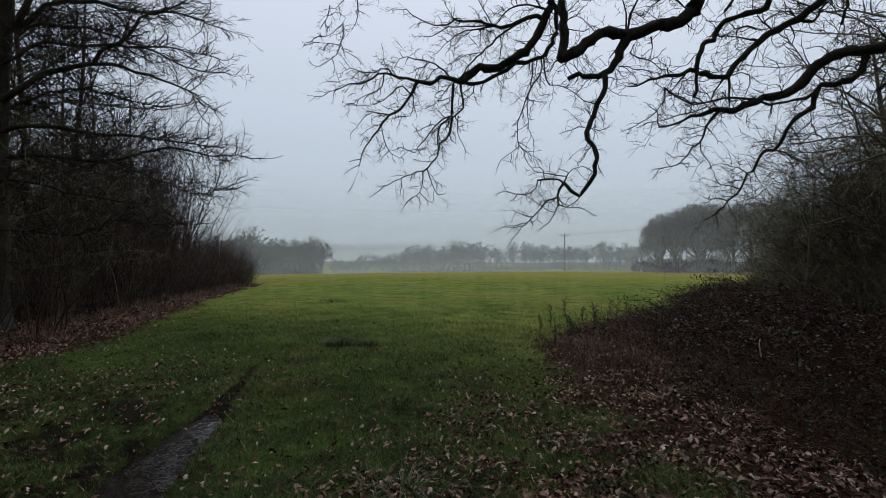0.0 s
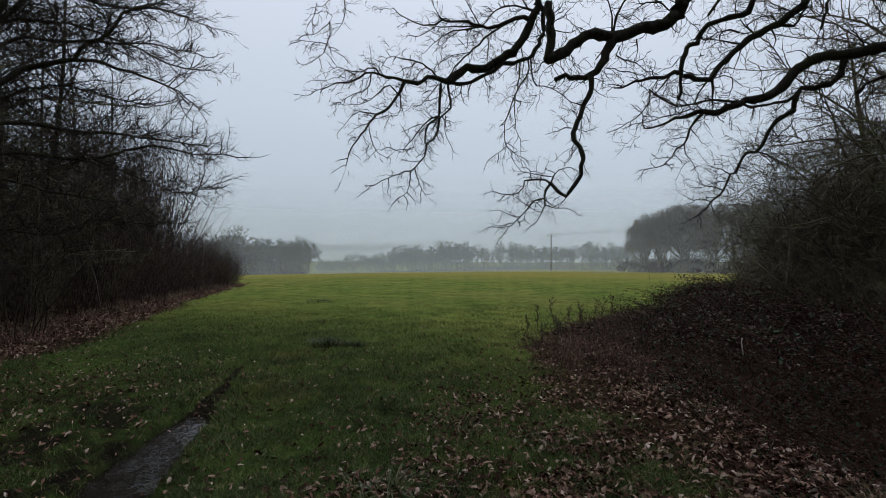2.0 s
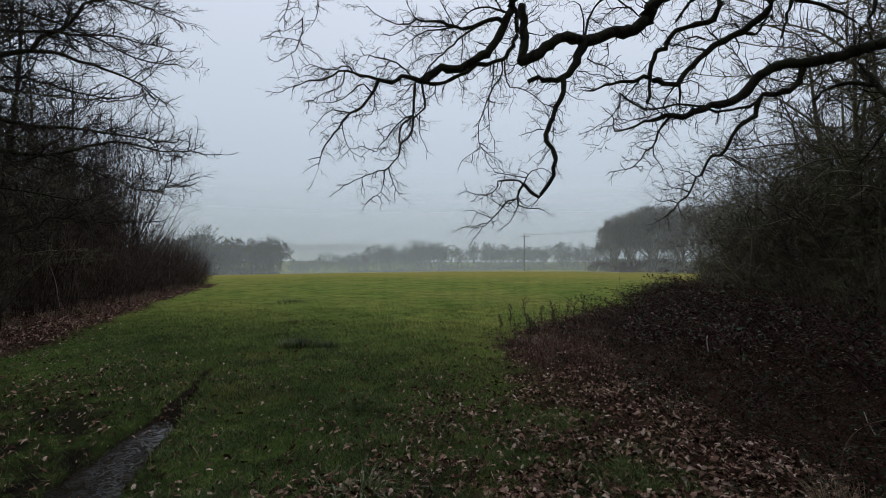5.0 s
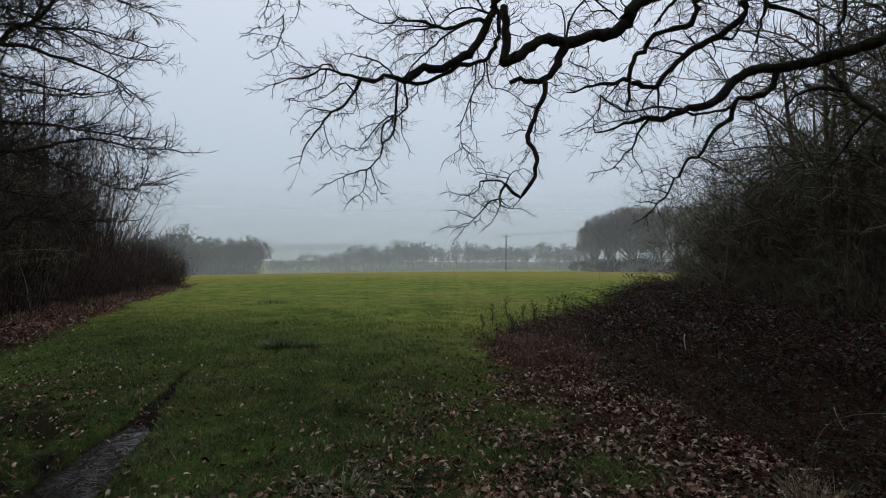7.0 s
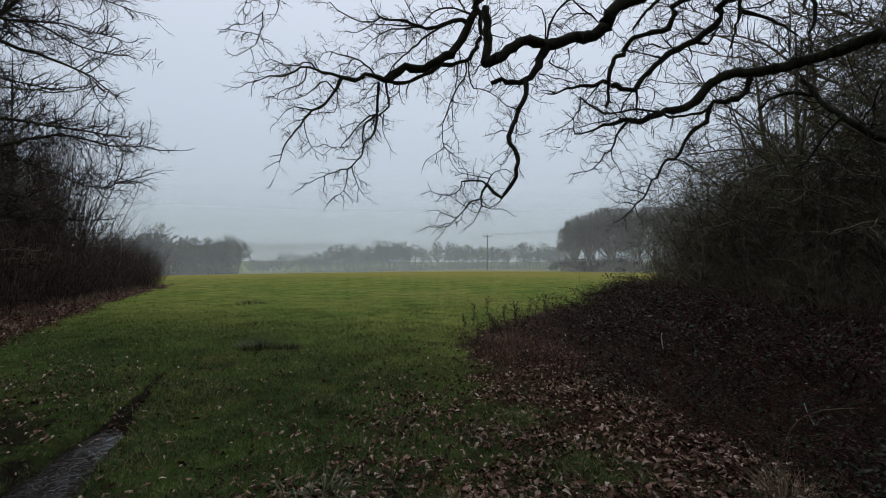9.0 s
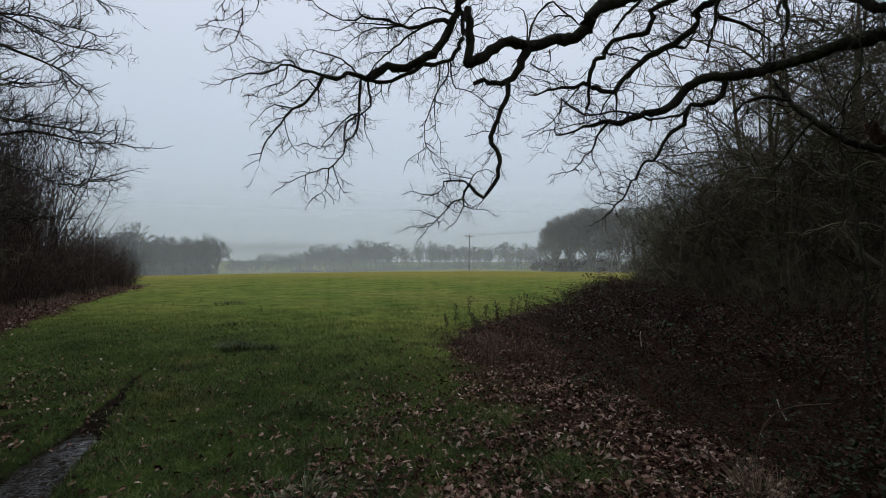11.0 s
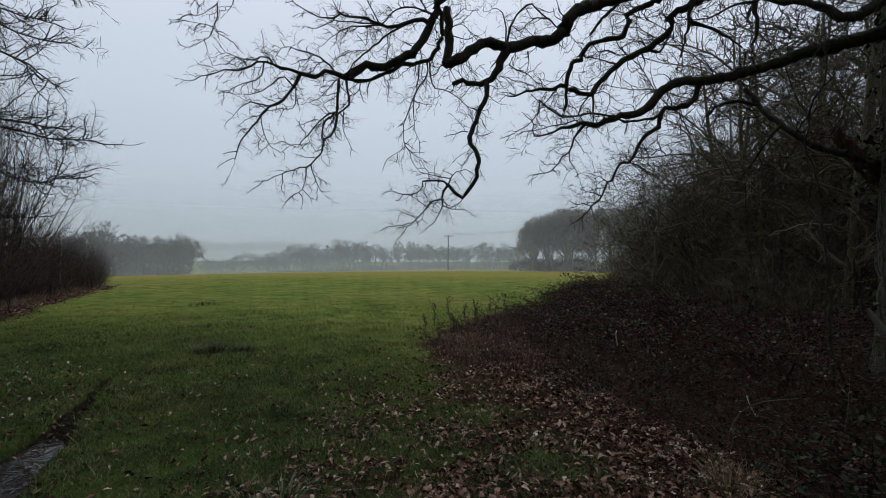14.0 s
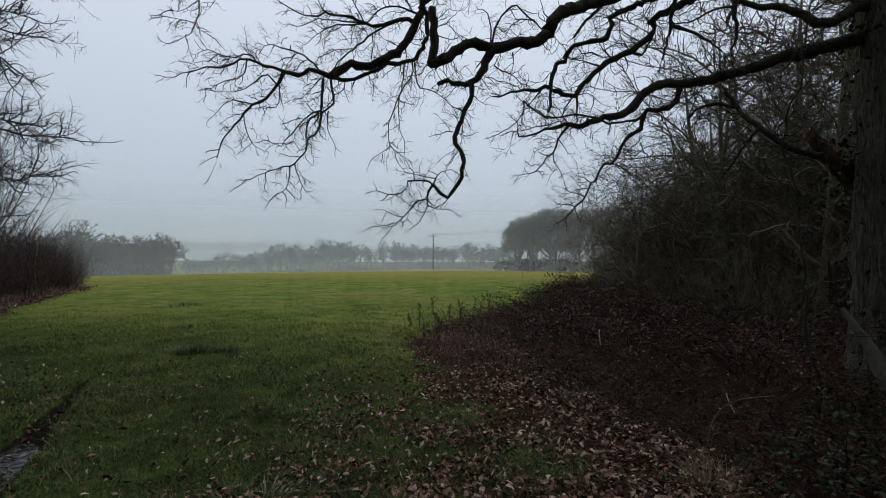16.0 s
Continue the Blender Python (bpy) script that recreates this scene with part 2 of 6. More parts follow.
def mesh_of(name, verts, faces, material, shade=False):
    """verts: an (n, 3) array; faces: a list of index arrays, each (m, 3) or (m, 4)."""
    me = bpy.data.meshes.new(name)
    me.vertices.add(len(verts))
    me.vertices.foreach_set("co", np.asarray(verts, dtype=np.float32).ravel())
    faces = [np.asarray(f, dtype=np.int32) for f in faces if len(f)]
    loops = np.concatenate([f.ravel() for f in faces])
    totals = np.concatenate([np.full(len(f), f.shape[1], dtype=np.int32) for f in faces])
    starts = np.concatenate([[0], np.cumsum(totals)[:-1]]).astype(np.int32)
    me.loops.add(len(loops))
    me.loops.foreach_set("vertex_index", loops)
    me.polygons.add(len(totals))
    me.polygons.foreach_set("loop_start", starts)
    me.polygons.foreach_set("loop_total", totals)
    if shade:
        me.polygons.foreach_set("use_smooth", np.ones(len(totals), dtype=bool))
    me.update(calc_edges=True)
    me.materials.append(material)
    return me


def part(name, me, parent=None, label=""):
    ob = new(name, me)
    if parent:
        ob.parent = parent
    return tagged(ob, label)


def thing(name, label, category, group="", at=(0, 0, 0), kind=""):
    ob = new(name)
    ob.location = at
    return tagged(ob, label, category, group, kind)


class Wood:
    """Round tapered stems, gathered into one mesh."""

    def __init__(self):
        self.paths = []

    def add(self, pts, radii):
        self.paths.append((np.array([(p[0], p[1], p[2]) for p in pts]), np.array(radii)))

    def mesh(self, name, material, sides=3, origin=(0, 0, 0), rough=0.0):
        groups = {}
        for p, r in self.paths:
            groups.setdefault(len(p), []).append((p, r))
        verts, quads, tips, base = [], [], [], 0
        ang = np.arange(sides) * 2 * np.pi / sides
        for n, items in groups.items():
            p = np.stack([i[0] for i in items])
            r = np.stack([i[1] for i in items])
            tan = np.empty_like(p)
            tan[:, 1:-1] = p[:, 2:] - p[:, :-2]
            tan[:, 0], tan[:, -1] = p[:, 1] - p[:, 0], p[:, -1] - p[:, -2]
            tan /= np.linalg.norm(tan, axis=2, keepdims=True) + 1e-9
            whole = p[:, -1] - p[:, 0]
            steep = np.abs(whole[:, 2]) > 0.8 * np.linalg.norm(whole, axis=1)
            ref = np.where(steep[:, None], np.array([1.0, 0.13, 0.0]), np.array([0.1, 0.07, 1.0]))[:, None, :]
            u = np.cross(tan, np.broadcast_to(ref, tan.shape))
            u /= np.linalg.norm(u, axis=2, keepdims=True) + 1e-9
            w = np.cross(tan, u)
            if sides == 2:
                twist = np.random.uniform(0, np.pi, (len(items), 1, 1))
                u, w = u * np.cos(twist) + w * np.sin(twist), w * np.cos(twist) - u * np.sin(twist)
            ring = u[:, :, None, :] * np.cos(ang)[:, None] + w[:, :, None, :] * np.sin(ang)[:, None]
            rr = r[:, :, None, None]
            if rough:
                rr = rr * (1 + rough * np.random.uniform(-1, 1, (len(items), n, sides, 1)))
            v = p[:, :, None, :] + ring * rr
            m = len(items)
            idx = base + np.arange(m * n * sides).reshape(m, n, sides)
            nxt = np.roll(idx, -1, axis=2)
            if sides == 2:
                idx, nxt = idx[:, :, :1], idx[:, :, 1:]
            quads.append(np.stack([idx[:, :-1], nxt[:, :-1], nxt[:, 1:], idx[:, 1:]], axis=-1).reshape(-1, 4))
            if sides > 4:
                fan = idx[:, -1]
                tips.append(np.stack([np.repeat(fan[:, :1], sides - 2, 1), fan[:, 1:-1], fan[:, 2:]], axis=-1).reshape(-1, 3))
            verts.append(v.reshape(-1, 3))
            base += m * n * sides
        allv = np.concatenate(verts) - np.array(origin)
        return mesh_of(name, allv, quads + tips, material, shade=sides > 3)


def rnd(a, b):
    return random.uniform(a, b)


def any_way():
    v = Vector((random.gauss(0, 1), random.gauss(0, 1), random.gauss(0, 1)))
    return v.normalized()


def curve_through(pts, step):
    """A smooth path (Catmull-Rom) through pts, sampled about every step."""
    p = [Vector(q) for q in pts]
    p = [p[0] * 2 - p[1]] + p + [p[-1] * 2 - p[-2]]
    out = []
    for i in range(1, len(p) - 2):
        a, b, c, d = p[i - 1:i + 3]
        n = max(1, int((c - b).length / step))
        for j in range(n):
            t = j / n
            out.append(0.5 * ((2 * b) + (c - a) * t + (2 * a - 5 * b + 4 * c - d) * t * t + (3 * b - a - 3 * c + d) * t ** 3))
    out.append(p[-2])
    return out


def wander(start, way, length, steps, crook, pull=None, strength=0.0):
    """A crooked path from start."""
    pts, d, step = [start.copy()], way.normalized(), length / steps
    for _ in range(steps):
        d = d + any_way() * crook
        if pull is not None:
            d = d + pull * strength
        d.normalize()
        pts.append(pts[-1] + d * step)
    return pts


def side_way(along, spread, flat=0.0, lean=None):
    """A way that leaves along at about spread degrees."""
    v = any_way()
    v = v - along * v.dot(along)
    v.z *= 1 - flat
    if v.length < 1e-4:
        v = Vector((1, 0, 0))
    v.normalize()
    a = radians(spread)
    out = along * math.cos(a) + v * math.sin(a)
    if lean is not None:
        out = out + lean
    return out.normalized()


def sprout(store, path, radius, levels, lo=0.15, flat=0.0, lean=None, crook=0.25, pull=None, strength=0.0):
    """Branches on branches: levels is a list of (spacing, shortest, longest, thickness, steps, spread)."""
    if not levels:
        return
    spacing, short, long, thick, steps, spread = levels[0]
    total = sum((b - a).length for a, b in zip(path, path[1:]))
    s = total * lo + rnd(0, spacing)
    while s < total:
        run, i = s, 0
        while i < len(path) - 2 and run > (path[i + 1] - path[i]).length:
            run -= (path[i + 1] - path[i]).length
            i += 1
        seg = path[i + 1] - path[i]
        at = path[i] + seg * min(1.0, run / max(seg.length, 1e-6))
        q = s / total
        length = rnd(short, long) * (1.1 - 0.55 * q)
        way = side_way(seg.normalized(), rnd(spread * 0.6, spread * 1.3), flat, lean)
        kid = wander(at, way, length, steps, crook, pull, strength)
        r0 = min(thick * rnd(0.7, 1.2), radius * 0.8) if radius else thick
        store[len(levels)].add(kid, [lerp(r0, r0 * 0.35, j / steps) for j in range(steps + 1)])
        sprout(store, kid, r0, levels[1:], 0.12, flat, lean, crook, pull, strength)
        s += spacing * rnd(0.6, 1.5)
    if levels:
        d = (path[-1] - path[-2]).normalized()
        kid = wander(path[-1], d, short, steps, crook, pull, strength)
        r0 = min(thick, radius * 0.6) if radius else thick
        store[len(levels)].add(kid, [lerp(r0, r0 * 0.35, j / steps) for j in range(steps + 1)])
        sprout(store, kid, r0, levels[1:], 0.1, flat, lean, crook, pull, strength)


def frond(store, at, way, length, r, depth, seg, crook, angle, flat=0.0, pull=None, strength=0.0, every=1.0):
    """A wavy twig that forks again and again, its side shoots shorter towards the tip."""
    n = max(2, int(length / seg + 0.5))
    step, d, p = length / n, way.normalized(), at.copy()
    pts, swing = [p.copy()], random.choice((-1, 1))
    across = d.cross(any_way()).normalized()
    kids = []
    for k in range(n):
        d = d + any_way() * crook + across * (0.16 * swing)
        if pull is not None:
            d = d + pull * strength
        d.normalize()
        p = p + d * step
        pts.append(p.copy())
        swing = -swing
        if depth and random.random() < every * (0.85 if k else 0.4):
            kids.append((p.copy(), d.copy(), (k + 1) / n, swing))
    store.add(pts, [r * (1 - 0.62 * j / n) for j in range(n + 1)])
    for q, e, f, sw in kids:
        out = across * sw + any_way() * 0.7
        out.z *= 1 - flat
        out = out - e * out.dot(e)
        if out.length < 1e-3:
            continue
        out.normalize()
        a = radians(angle * rnd(0.65, 1.25))
        frond(store, q, e * math.cos(a) + out * math.sin(a), length * rnd(0.25, 0.62) * (1.08 - 0.6 * f), r * (1 - 0.5 * f) * 0.72, depth - 1, max(seg * 0.72, 0.02), crook * 1.1, angle, flat, pull, strength, every)


def fronds(store, path, spacing, short, long, r, depth, seg, crook=0.22, angle=48, lo=0.15, flat=0.0, pull=None, strength=0.0, every=1.0, fade=0.5):
    """Forking twigs along a limb, and one that carries on from its end."""
    runs = [(b - a).length for a, b in zip(path, path[1:])]
    total = sum(runs)
    s = total * lo + rnd(0, spacing)
    while s < total:
        run, i = s, 0
        while i < len(runs) - 1 and run > runs[i]:
            run -= runs[i]
            i += 1
        seg_v = path[i + 1] - path[i]
        at = path[i] + seg_v * min(1.0, run / max(runs[i], 1e-6))
        q = s / total
        frond(store, at, side_way(seg_v.normalized(), angle * rnd(0.7, 1.3), flat), rnd(short, long) * (1.1 - fade * q), r * rnd(0.75, 1.15), depth, seg, crook, angle, flat, pull, strength, every)
        s += spacing * rnd(0.6, 1.5)
    frond(store, path[-1], path[-1] - path[-2], (short + long) * 0.5, r, depth, seg, crook, angle, flat, pull, strength, every)


def forked_crown(height, wide, depth, thick, mains=6, bare=0.24, twigs=2):
    """A spreading bare tree that forks from a short trunk to a domed crown: (trunk, [(bough, radii, [branches]), ...])."""
    mid, half = height * 0.55, height * 0.45

    def inside(v):
        return (v.x / wide) ** 2 + (v.y / wide) ** 2 + ((v.z - mid) / half) ** 2

    trunk = wander(Vector((0, 0, -0.2)), Vector((rnd(-.06, .06), rnd(-.06, .06), 1)), height * (bare + 0.22), 5, 0.06)
    out = []

    def grow(at, way, length, r, left, into):
        pts, d, p, reach = [at.copy()], way.normalized(), at.copy(), rnd(0.85, 1.1)
        for _ in range(3):
            d = (d + any_way() * 0.17 + Vector((0, 0, 0.05))).normalized()
            q = p + d * (length / 3)
            if inside(q) > reach:
                q = p.lerp(q, 0.5)
            p = q
            pts.append(p.copy())
        into.append((pts, [max(thick * 0.6, r * f) for f in (1.0, 0.9, 0.8, 0.7)]))
        edge = inside(p) > 0.9
        if left <= 0 or edge:
            for _ in range(twigs if not edge else twigs + 2):
                w = side_way(d, rnd(15, 55))
                into.append((wander(p, w, height * rnd(0.04, 0.085), 2, 0.25), [thick, thick * 0.7, thick * 0.4]))
            return
        for k in range(2 if random.random() < 0.62 else 3):
            a = rnd(16, 44)
            grow(p if k else pts[2], side_way(d, a), length * rnd(0.62, 0.9), r * 0.66, left - 1, into)

    for i in range(mains):
        a, tilt = i * 2.4 + rnd(-0.3, 0.3), rnd(0.25, 1.0) if i else 0.1
        at = trunk[min(5, 2 + i * 4 // mains)]
        way = Vector((math.sin(a) * tilt, math.cos(a) * tilt, rnd(0.55, 1.0)))
        path = wander(at, way, height * rnd(0.20, 0.28), 4, 0.10, Vector((0, 0, 1)), 0.06)
        r0 = height * 0.013
        into = []
        for k in range(3):
            grow(path[-1] if k else path[2], side_way(path[-1] - path[-2], rnd(14, 40)), height * rnd(0.15, 0.22), r0 * 0.6, depth - 1, into)
        out.append((path, [r0 * f for f in (1.25, 1.1, 0.95, 0.85, 0.75)], into))
    return trunk, out


# ---- the lie of the land ----
def wood_edge(y):
    """Where the wood begins, to the west."""
    return np.interp(y, [-6, 3, 9.3, 18.3, 38.7, 45, 52, 120], [-6.5, -8.4, -10.2, -13.8, -21.3, -24.5, -60, -160])


def bramble_edge(y):
    """Where the brambles begin, to the east."""
    return np.interp(y, [-4, 2, 3.4, 4.4, 5.0, 6.0, 7.4, 9.5, 11.3, 13.5, 16, 19, 26, 40, 100], [3.0, 2.45, 2.35, 2.25, 2.1, 2.2, 2.2, 2.2, 2.7, 3.6, 4.8, 6.6, 10.4, 16.8, 42])


def litter_edge(y):
    """Where the dead leaves under the oak begin to cover the grass."""
    return np.interp(y, [2, 3.3, 4.2, 5.0, 5.7, 7.0, 8.5, 9.7, 12, 14, 19, 40], [1.0, 1.2, 1.35, 1.15, 0.95, 0.8, 0.55, 0.65, 1.5, 2.6, 6.5, 18])


def ragged(x, y):
    """Uneven noise of about -1 to 1, with features of a few hand's widths to a metre."""
    return (0.5 * np.sin(2.3 * x + 1.9 * np.sin(1.7 * y + 0.6)) * np.sin(2.0 * y + 1.6 * np.sin(1.3 * x)) + 0.35 * np.sin(5.1 * x + 2.1 * np.sin(3.9 * y)) * np.sin(4.7 * y + 1.8 * np.sin(4.3 * x + 1.0))
            + 0.25 * np.sin(11.3 * x + 2.0 * np.sin(8.7 * y)) * np.sin(10.1 * y + 2.2 * np.sin(9.1 * x)))


def rut_line(y):
    return np.interp(y, [1.5, 2.5, 3.4, 4.5, 5.1, 6.0, 8.0, 12], [-2.15, -2.42, -2.76, -3.03, -3.18, -3.48, -4.2, -6])


def rut_half(y):
    return np.interp(y, [1.5, 3.4, 4.3, 5.0, 6.2, 8.0], [0.40, 0.30, 0.22, 0.13, 0.06, 0.02])


def lumps(x, y):
    return (0.018 * np.sin(2.1 * x + 0.7 * y) * np.sin(1.7 * y - 0.4 * x) + 0.012 * np.sin(5.3 * x + 1.1) * np.sin(4.7 * y + 2.0)
            + 0.03 * np.sin(0.5 * x + 1.0) * np.sin(0.43 * y))


def rut(x, y):
    """1 in the wet wheel rut, 0 outside it."""
    wobble = 0.03 * ragged(x * 2.1 + 3, y * 2.1) + 0.03 * ragged(x * 5.0, y * 5.0 + 2)
    return (1 - np_smooth(np.abs(x - rut_line(y) + wobble) / np.maximum(rut_half(y), 0.02), 0.45, 1.6)) * np_smooth(y, -2.0, 1.0)


def land(x, y):
    x, y = np.asarray(x, dtype=float), np.asarray(y, dtype=float)
    r, a = np.hypot(x, y), np.degrees(np.arctan2(x, y))
    fall = np.interp(np.abs(a + 10), [0, 60, 180], [1, 1, 0.6]) * np.interp(a, [-28, -13, 6, 30], [1.30e-4, 9.0e-5, 4.6e-5, 4.6e-5])
    z = -fall * np.maximum(r - 6, 0) ** 2
    valley = np.interp(a, [-28, -10, 5, 30], [-8.5, -7.5, -4.0, -3.0])
    z = np.where(z < valley, valley, z)
    z = z + np_smooth(r, 240, 560) * np.interp(a, [-30, -8, 4, 30], [17, 14, 8.5, 9]) + np_smooth(r, 700, 1900) * 18
    near = 1 - np_smooth(r, 20, 60)
    z = z + lumps(x, y) * near * np.clip(np.abs(x - rut_line(y)) - 0.1, 0.1, 1)
    z = z + 0.45 * np_smooth(x - bramble_edge(y), 0.5, 6) * (1 - np_smooth(r, 15, 45))
    z = z + 0.25 * np_smooth(wood_edge(y) - x, 0.0, 4) * (1 - np_smooth(r, 30, 60))
    return z - rut(x, y) * (0.10 - 0.07 * np_smooth(y, 4.5, 5.6) + 0.030 * ragged(4 * x, 4 * y))


def churned(x, y):
    """Trodden wet ground on the wood side of the rut, 0 to 1."""
    return np.exp(-((x - rut_line(y) + 0.42) / 0.40) ** 2) * (1 - np_smooth(y, 3.6, 6.0)) * np.clip(0.75 + 0.5 * ragged(3 * x, 3 * y), 0, 1)


def trodden_shade(x, y):
    """Poached ground between the rut and the wood, its darkness also painting the wood's shade, 0 to 1."""
    w = rut_line(y) - x
    return np_smooth(w, 0.0, 0.7) * (1 - np_smooth(w, 2.6, 5.0)) * (1 - np_smooth(y, 4.6, 8.5)) * np.clip(0.76 + 0.6 * ragged(1.6 * x + 1, 1.6 * y), 0, 0.97)


def litter_at(x, y):
    """How thickly dead leaves lie, 0 to 1."""
    x, y = np.asarray(x, dtype=float), np.asarray(y, dtype=float)
    e = x - litter_edge(y) - 0.15 + 0.8 * ragged(x, y)
    right = np_smooth(e, -1.1, 0.5) * (1 - np_smooth(y, 19, 27))
    left = (1 - np_smooth(x - wood_edge(y) + 0.5 * ragged(x, y), 0.9, 2.9 - 0.9 * np_smooth(y, 10, 24))) * (1 - np_smooth(y, 31, 38))
    west = 0.42 * np.exp(-((x + 5.4) / 2.2) ** 2 - ((y - 5.6) / 2.4) ** 2)
    return np.maximum(np.maximum(right, left), west)


def scatter_at(x, y):
    """How thickly loose leaves are strewn over the grass."""
    near = (1 - np_smooth(y, 4.5, 9.5)) * np_smooth(x - litter_edge(y), -3.6, -0.3) * np.clip(0.62 + 2.0 * ragged(1.7 * x + 2, 1.7 * y), 0.12, 1.3)
    west = np.maximum(np.exp(-((x + 5.2) / 2.0) ** 2 - ((y - 6.0) / 1.8) ** 2) * 0.45, 0.16 * trodden_shade(x, y))
    under = 0.07 * (1 - np_smooth(np.hypot(x, y), 6, 16))
    return np.maximum(np.maximum(near, west), under)


def rest(x, y):
    return float(land(x, y))


def build_ground():
    radii = [0.0]
    r = 0.5
    while r < 2600:
        radii.append(r)
        r *= 1.05 if r < 2 else 1.014 if r < 8 else 1.03 if r < 20 else 1.045 if r < 160 else 1.1
    front = np.radians(54.0)
    ang = np.concatenate([np.linspace(-front, front, 330), np.linspace(front, 2 * np.pi - front, 92)[1:-1]])
    turns = len(ang)
    rr, aa = np.meshgrid(np.array(radii[1:]), ang, indexing="ij")
    x, y = rr * np.sin(aa), rr * np.cos(aa)
    v = np.stack([x, y, land(x, y)], axis=-1).reshape(-1, 3)
    n = len(radii) - 1
    idx = np.arange(n * turns).reshape(n, turns)
    nx = np.roll(idx, -1, axis=1)
    quads = np.stack([idx[:-1], idx[1:], nx[1:], nx[:-1]], axis=-1).reshape(-1, 4)
    centre = np.array([[0, 0, rest(0, 0)]])
    tri = np.stack([idx[0], nx[0], np.full(turns, len(v))], axis=-1)
    v = np.concatenate([v, centre])
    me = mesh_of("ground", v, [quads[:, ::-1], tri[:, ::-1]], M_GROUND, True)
    # mud covers rut and churned ground, and darkens the wood's shaded side as paint
    for name, values in (("dry_and_lit", np_smooth(v[:, 1] + 0.6 * v[:, 0] + 1.5 * np.sin(0.4 * v[:, 0]), 3.5, 13)), ("worn", np_smooth(v[:, 1] + 4 * np.sin(0.13 * v[:, 0]), 34, 72) * (1 - np_smooth(v[:, 1], 105, 150))), ("litter", litter_at(v[:, 0], v[:, 1])), ("mud_and_shade", np.maximum(rut(v[:, 0], v[:, 1]), np.maximum(0.85 * churned(v[:, 0], v[:, 1]), 0.74 * trodden_shade(v[:, 0], v[:, 1]))) * (1 - np_smooth(v[:, 1], 6.5, 8.5)))):
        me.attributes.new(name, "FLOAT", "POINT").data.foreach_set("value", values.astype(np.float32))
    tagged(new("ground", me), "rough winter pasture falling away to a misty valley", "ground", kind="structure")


def build_puddle():
    ys = np.linspace(-1.0, 5.3, 40)
    cx, hw = rut_line(ys), rut_half(ys) * 1.5
    left = np.stack([cx - hw, ys, np.full(40, -0.072)], axis=-1)
    right = np.stack([cx + hw, ys, np.full(40, -0.072)], axis=-1)
    i = np.arange(39)
    quads = np.stack([i, i + 40, i + 41, i + 1], axis=-1)
    tagged(new("puddle", mesh_of("puddle", np.concatenate([left, right]), [quads], M_WATER)),
           "shallow muddy puddle lying in a wheel rut", "puddle", kind="structure")


build_ground()
build_puddle()


def build_mist():
    for i, (r, density, top) in enumerate(((96, 0.20, 30), (150, 0.10, 34), (235, 0.20, 44), (420, 0.84, 64))):
        n = 96
        a = np.linspace(-np.pi, np.pi, n, endpoint=False)
        low = np.stack([r * np.sin(a), r * np.cos(a), np.full(n, -30.0)], axis=-1)
        high = low + np.array([0, 0, 30.0 + top])
        j = np.arange(n)
        k2 = np.roll(j, -1)
        me = mesh_of("mist", np.concatenate([low, high]), [np.stack([j, k2, k2 + n, j + n], axis=-1)], mist("mist_veil", density, top), True)
        tagged(new("mist", me), "thin grey winter mist over the valley", "mist", kind="structure")


build_mist()


# ---- trees ----
def branch_part(parent, pts, r0, r1, material, sides=8, name="limb", origin=(0, 0, 0), rough=0.06, step=0.12, crook=0.0):
    path = curve_through(pts, step)
    if crook:
        path = [p + any_way() * crook * min(1.0, 3.0 * i / len(path)) for i, p in enumerate(path)]
    w = Wood()
    n = len(path) - 1
    w.add(path, [lerp(r0, r1, (j / n) ** 0.8) for j in range(n + 1)])
    return part(name, w.mesh(name, material, sides, origin, rough), parent), path


def spray(label, me, parent, more=""):
    """The fine twigs of a limb, past counting."""
    return tagged(part("twig_spray", me, parent, label or more), kind="stuff")


def twig_store(levels):
    one = Wood()
    return {i: one for i in range(1, levels + 1)}


# the oak by the gateway
OAK = (6.3, 4.95, rest(6.3, 4.95) - 0.1)
random.seed(11)
oak = thing("oak_tree", "old bare oak with mossy crooked limbs and ivy, standing among brambles", "tree", at=OAK)
_z = OAK[2]
_trunk = [(6.35, 4.9, _z), (6.33, 4.92, _z + 0.5), (6.3, 4.95, 2.0), (6.32, 4.97, 3.6), (6.28, 4.95, 5.2), (6.35, 5.0, 7.0), (6.5, 5.1, 9.0), (6.6, 5.2, 11.5)]
DOWN = Vector((0, 0, -1))


def oak_limb(r0, r1, *pts):
    """One crooked limb of the oak through pts, with its twigs: thick limbs stay nearly bare."""
    limb, path = branch_part(oak, pts, r0, r1, M_OAK, 10 if r0 > 0.05 else 6, origin=OAK, rough=0.24, step=0.065, crook=0.017 if r0 > 0.03 else 0.011 if r0 > 0.012 else 0.007)
    fine = Wood()
    if r0 > 0.04:
        fronds(fine, path, 0.070, 0.22, 0.85, 0.0066, 3, 0.042, 0.42, 54, 0.20, 0.0, None, 0.0, 0.62)
    elif r0 > 0.012:
        fronds(fine, path, 0.054, 0.16, 0.46, 0.0056, 2, 0.032, 0.44, 54, 0.06, 0.0, DOWN, 0.02, 0.9)
    else:
        fronds(fine, path, 0.050, 0.10, 0.32, 0.0048, 2, 0.028, 0.44, 54, 0.04, 0.0, DOWN, 0.02, 0.85)
    spray("", fine.mesh("twig_spray", M_TWIG, 2, OAK), limb, "fine crooked twigs")


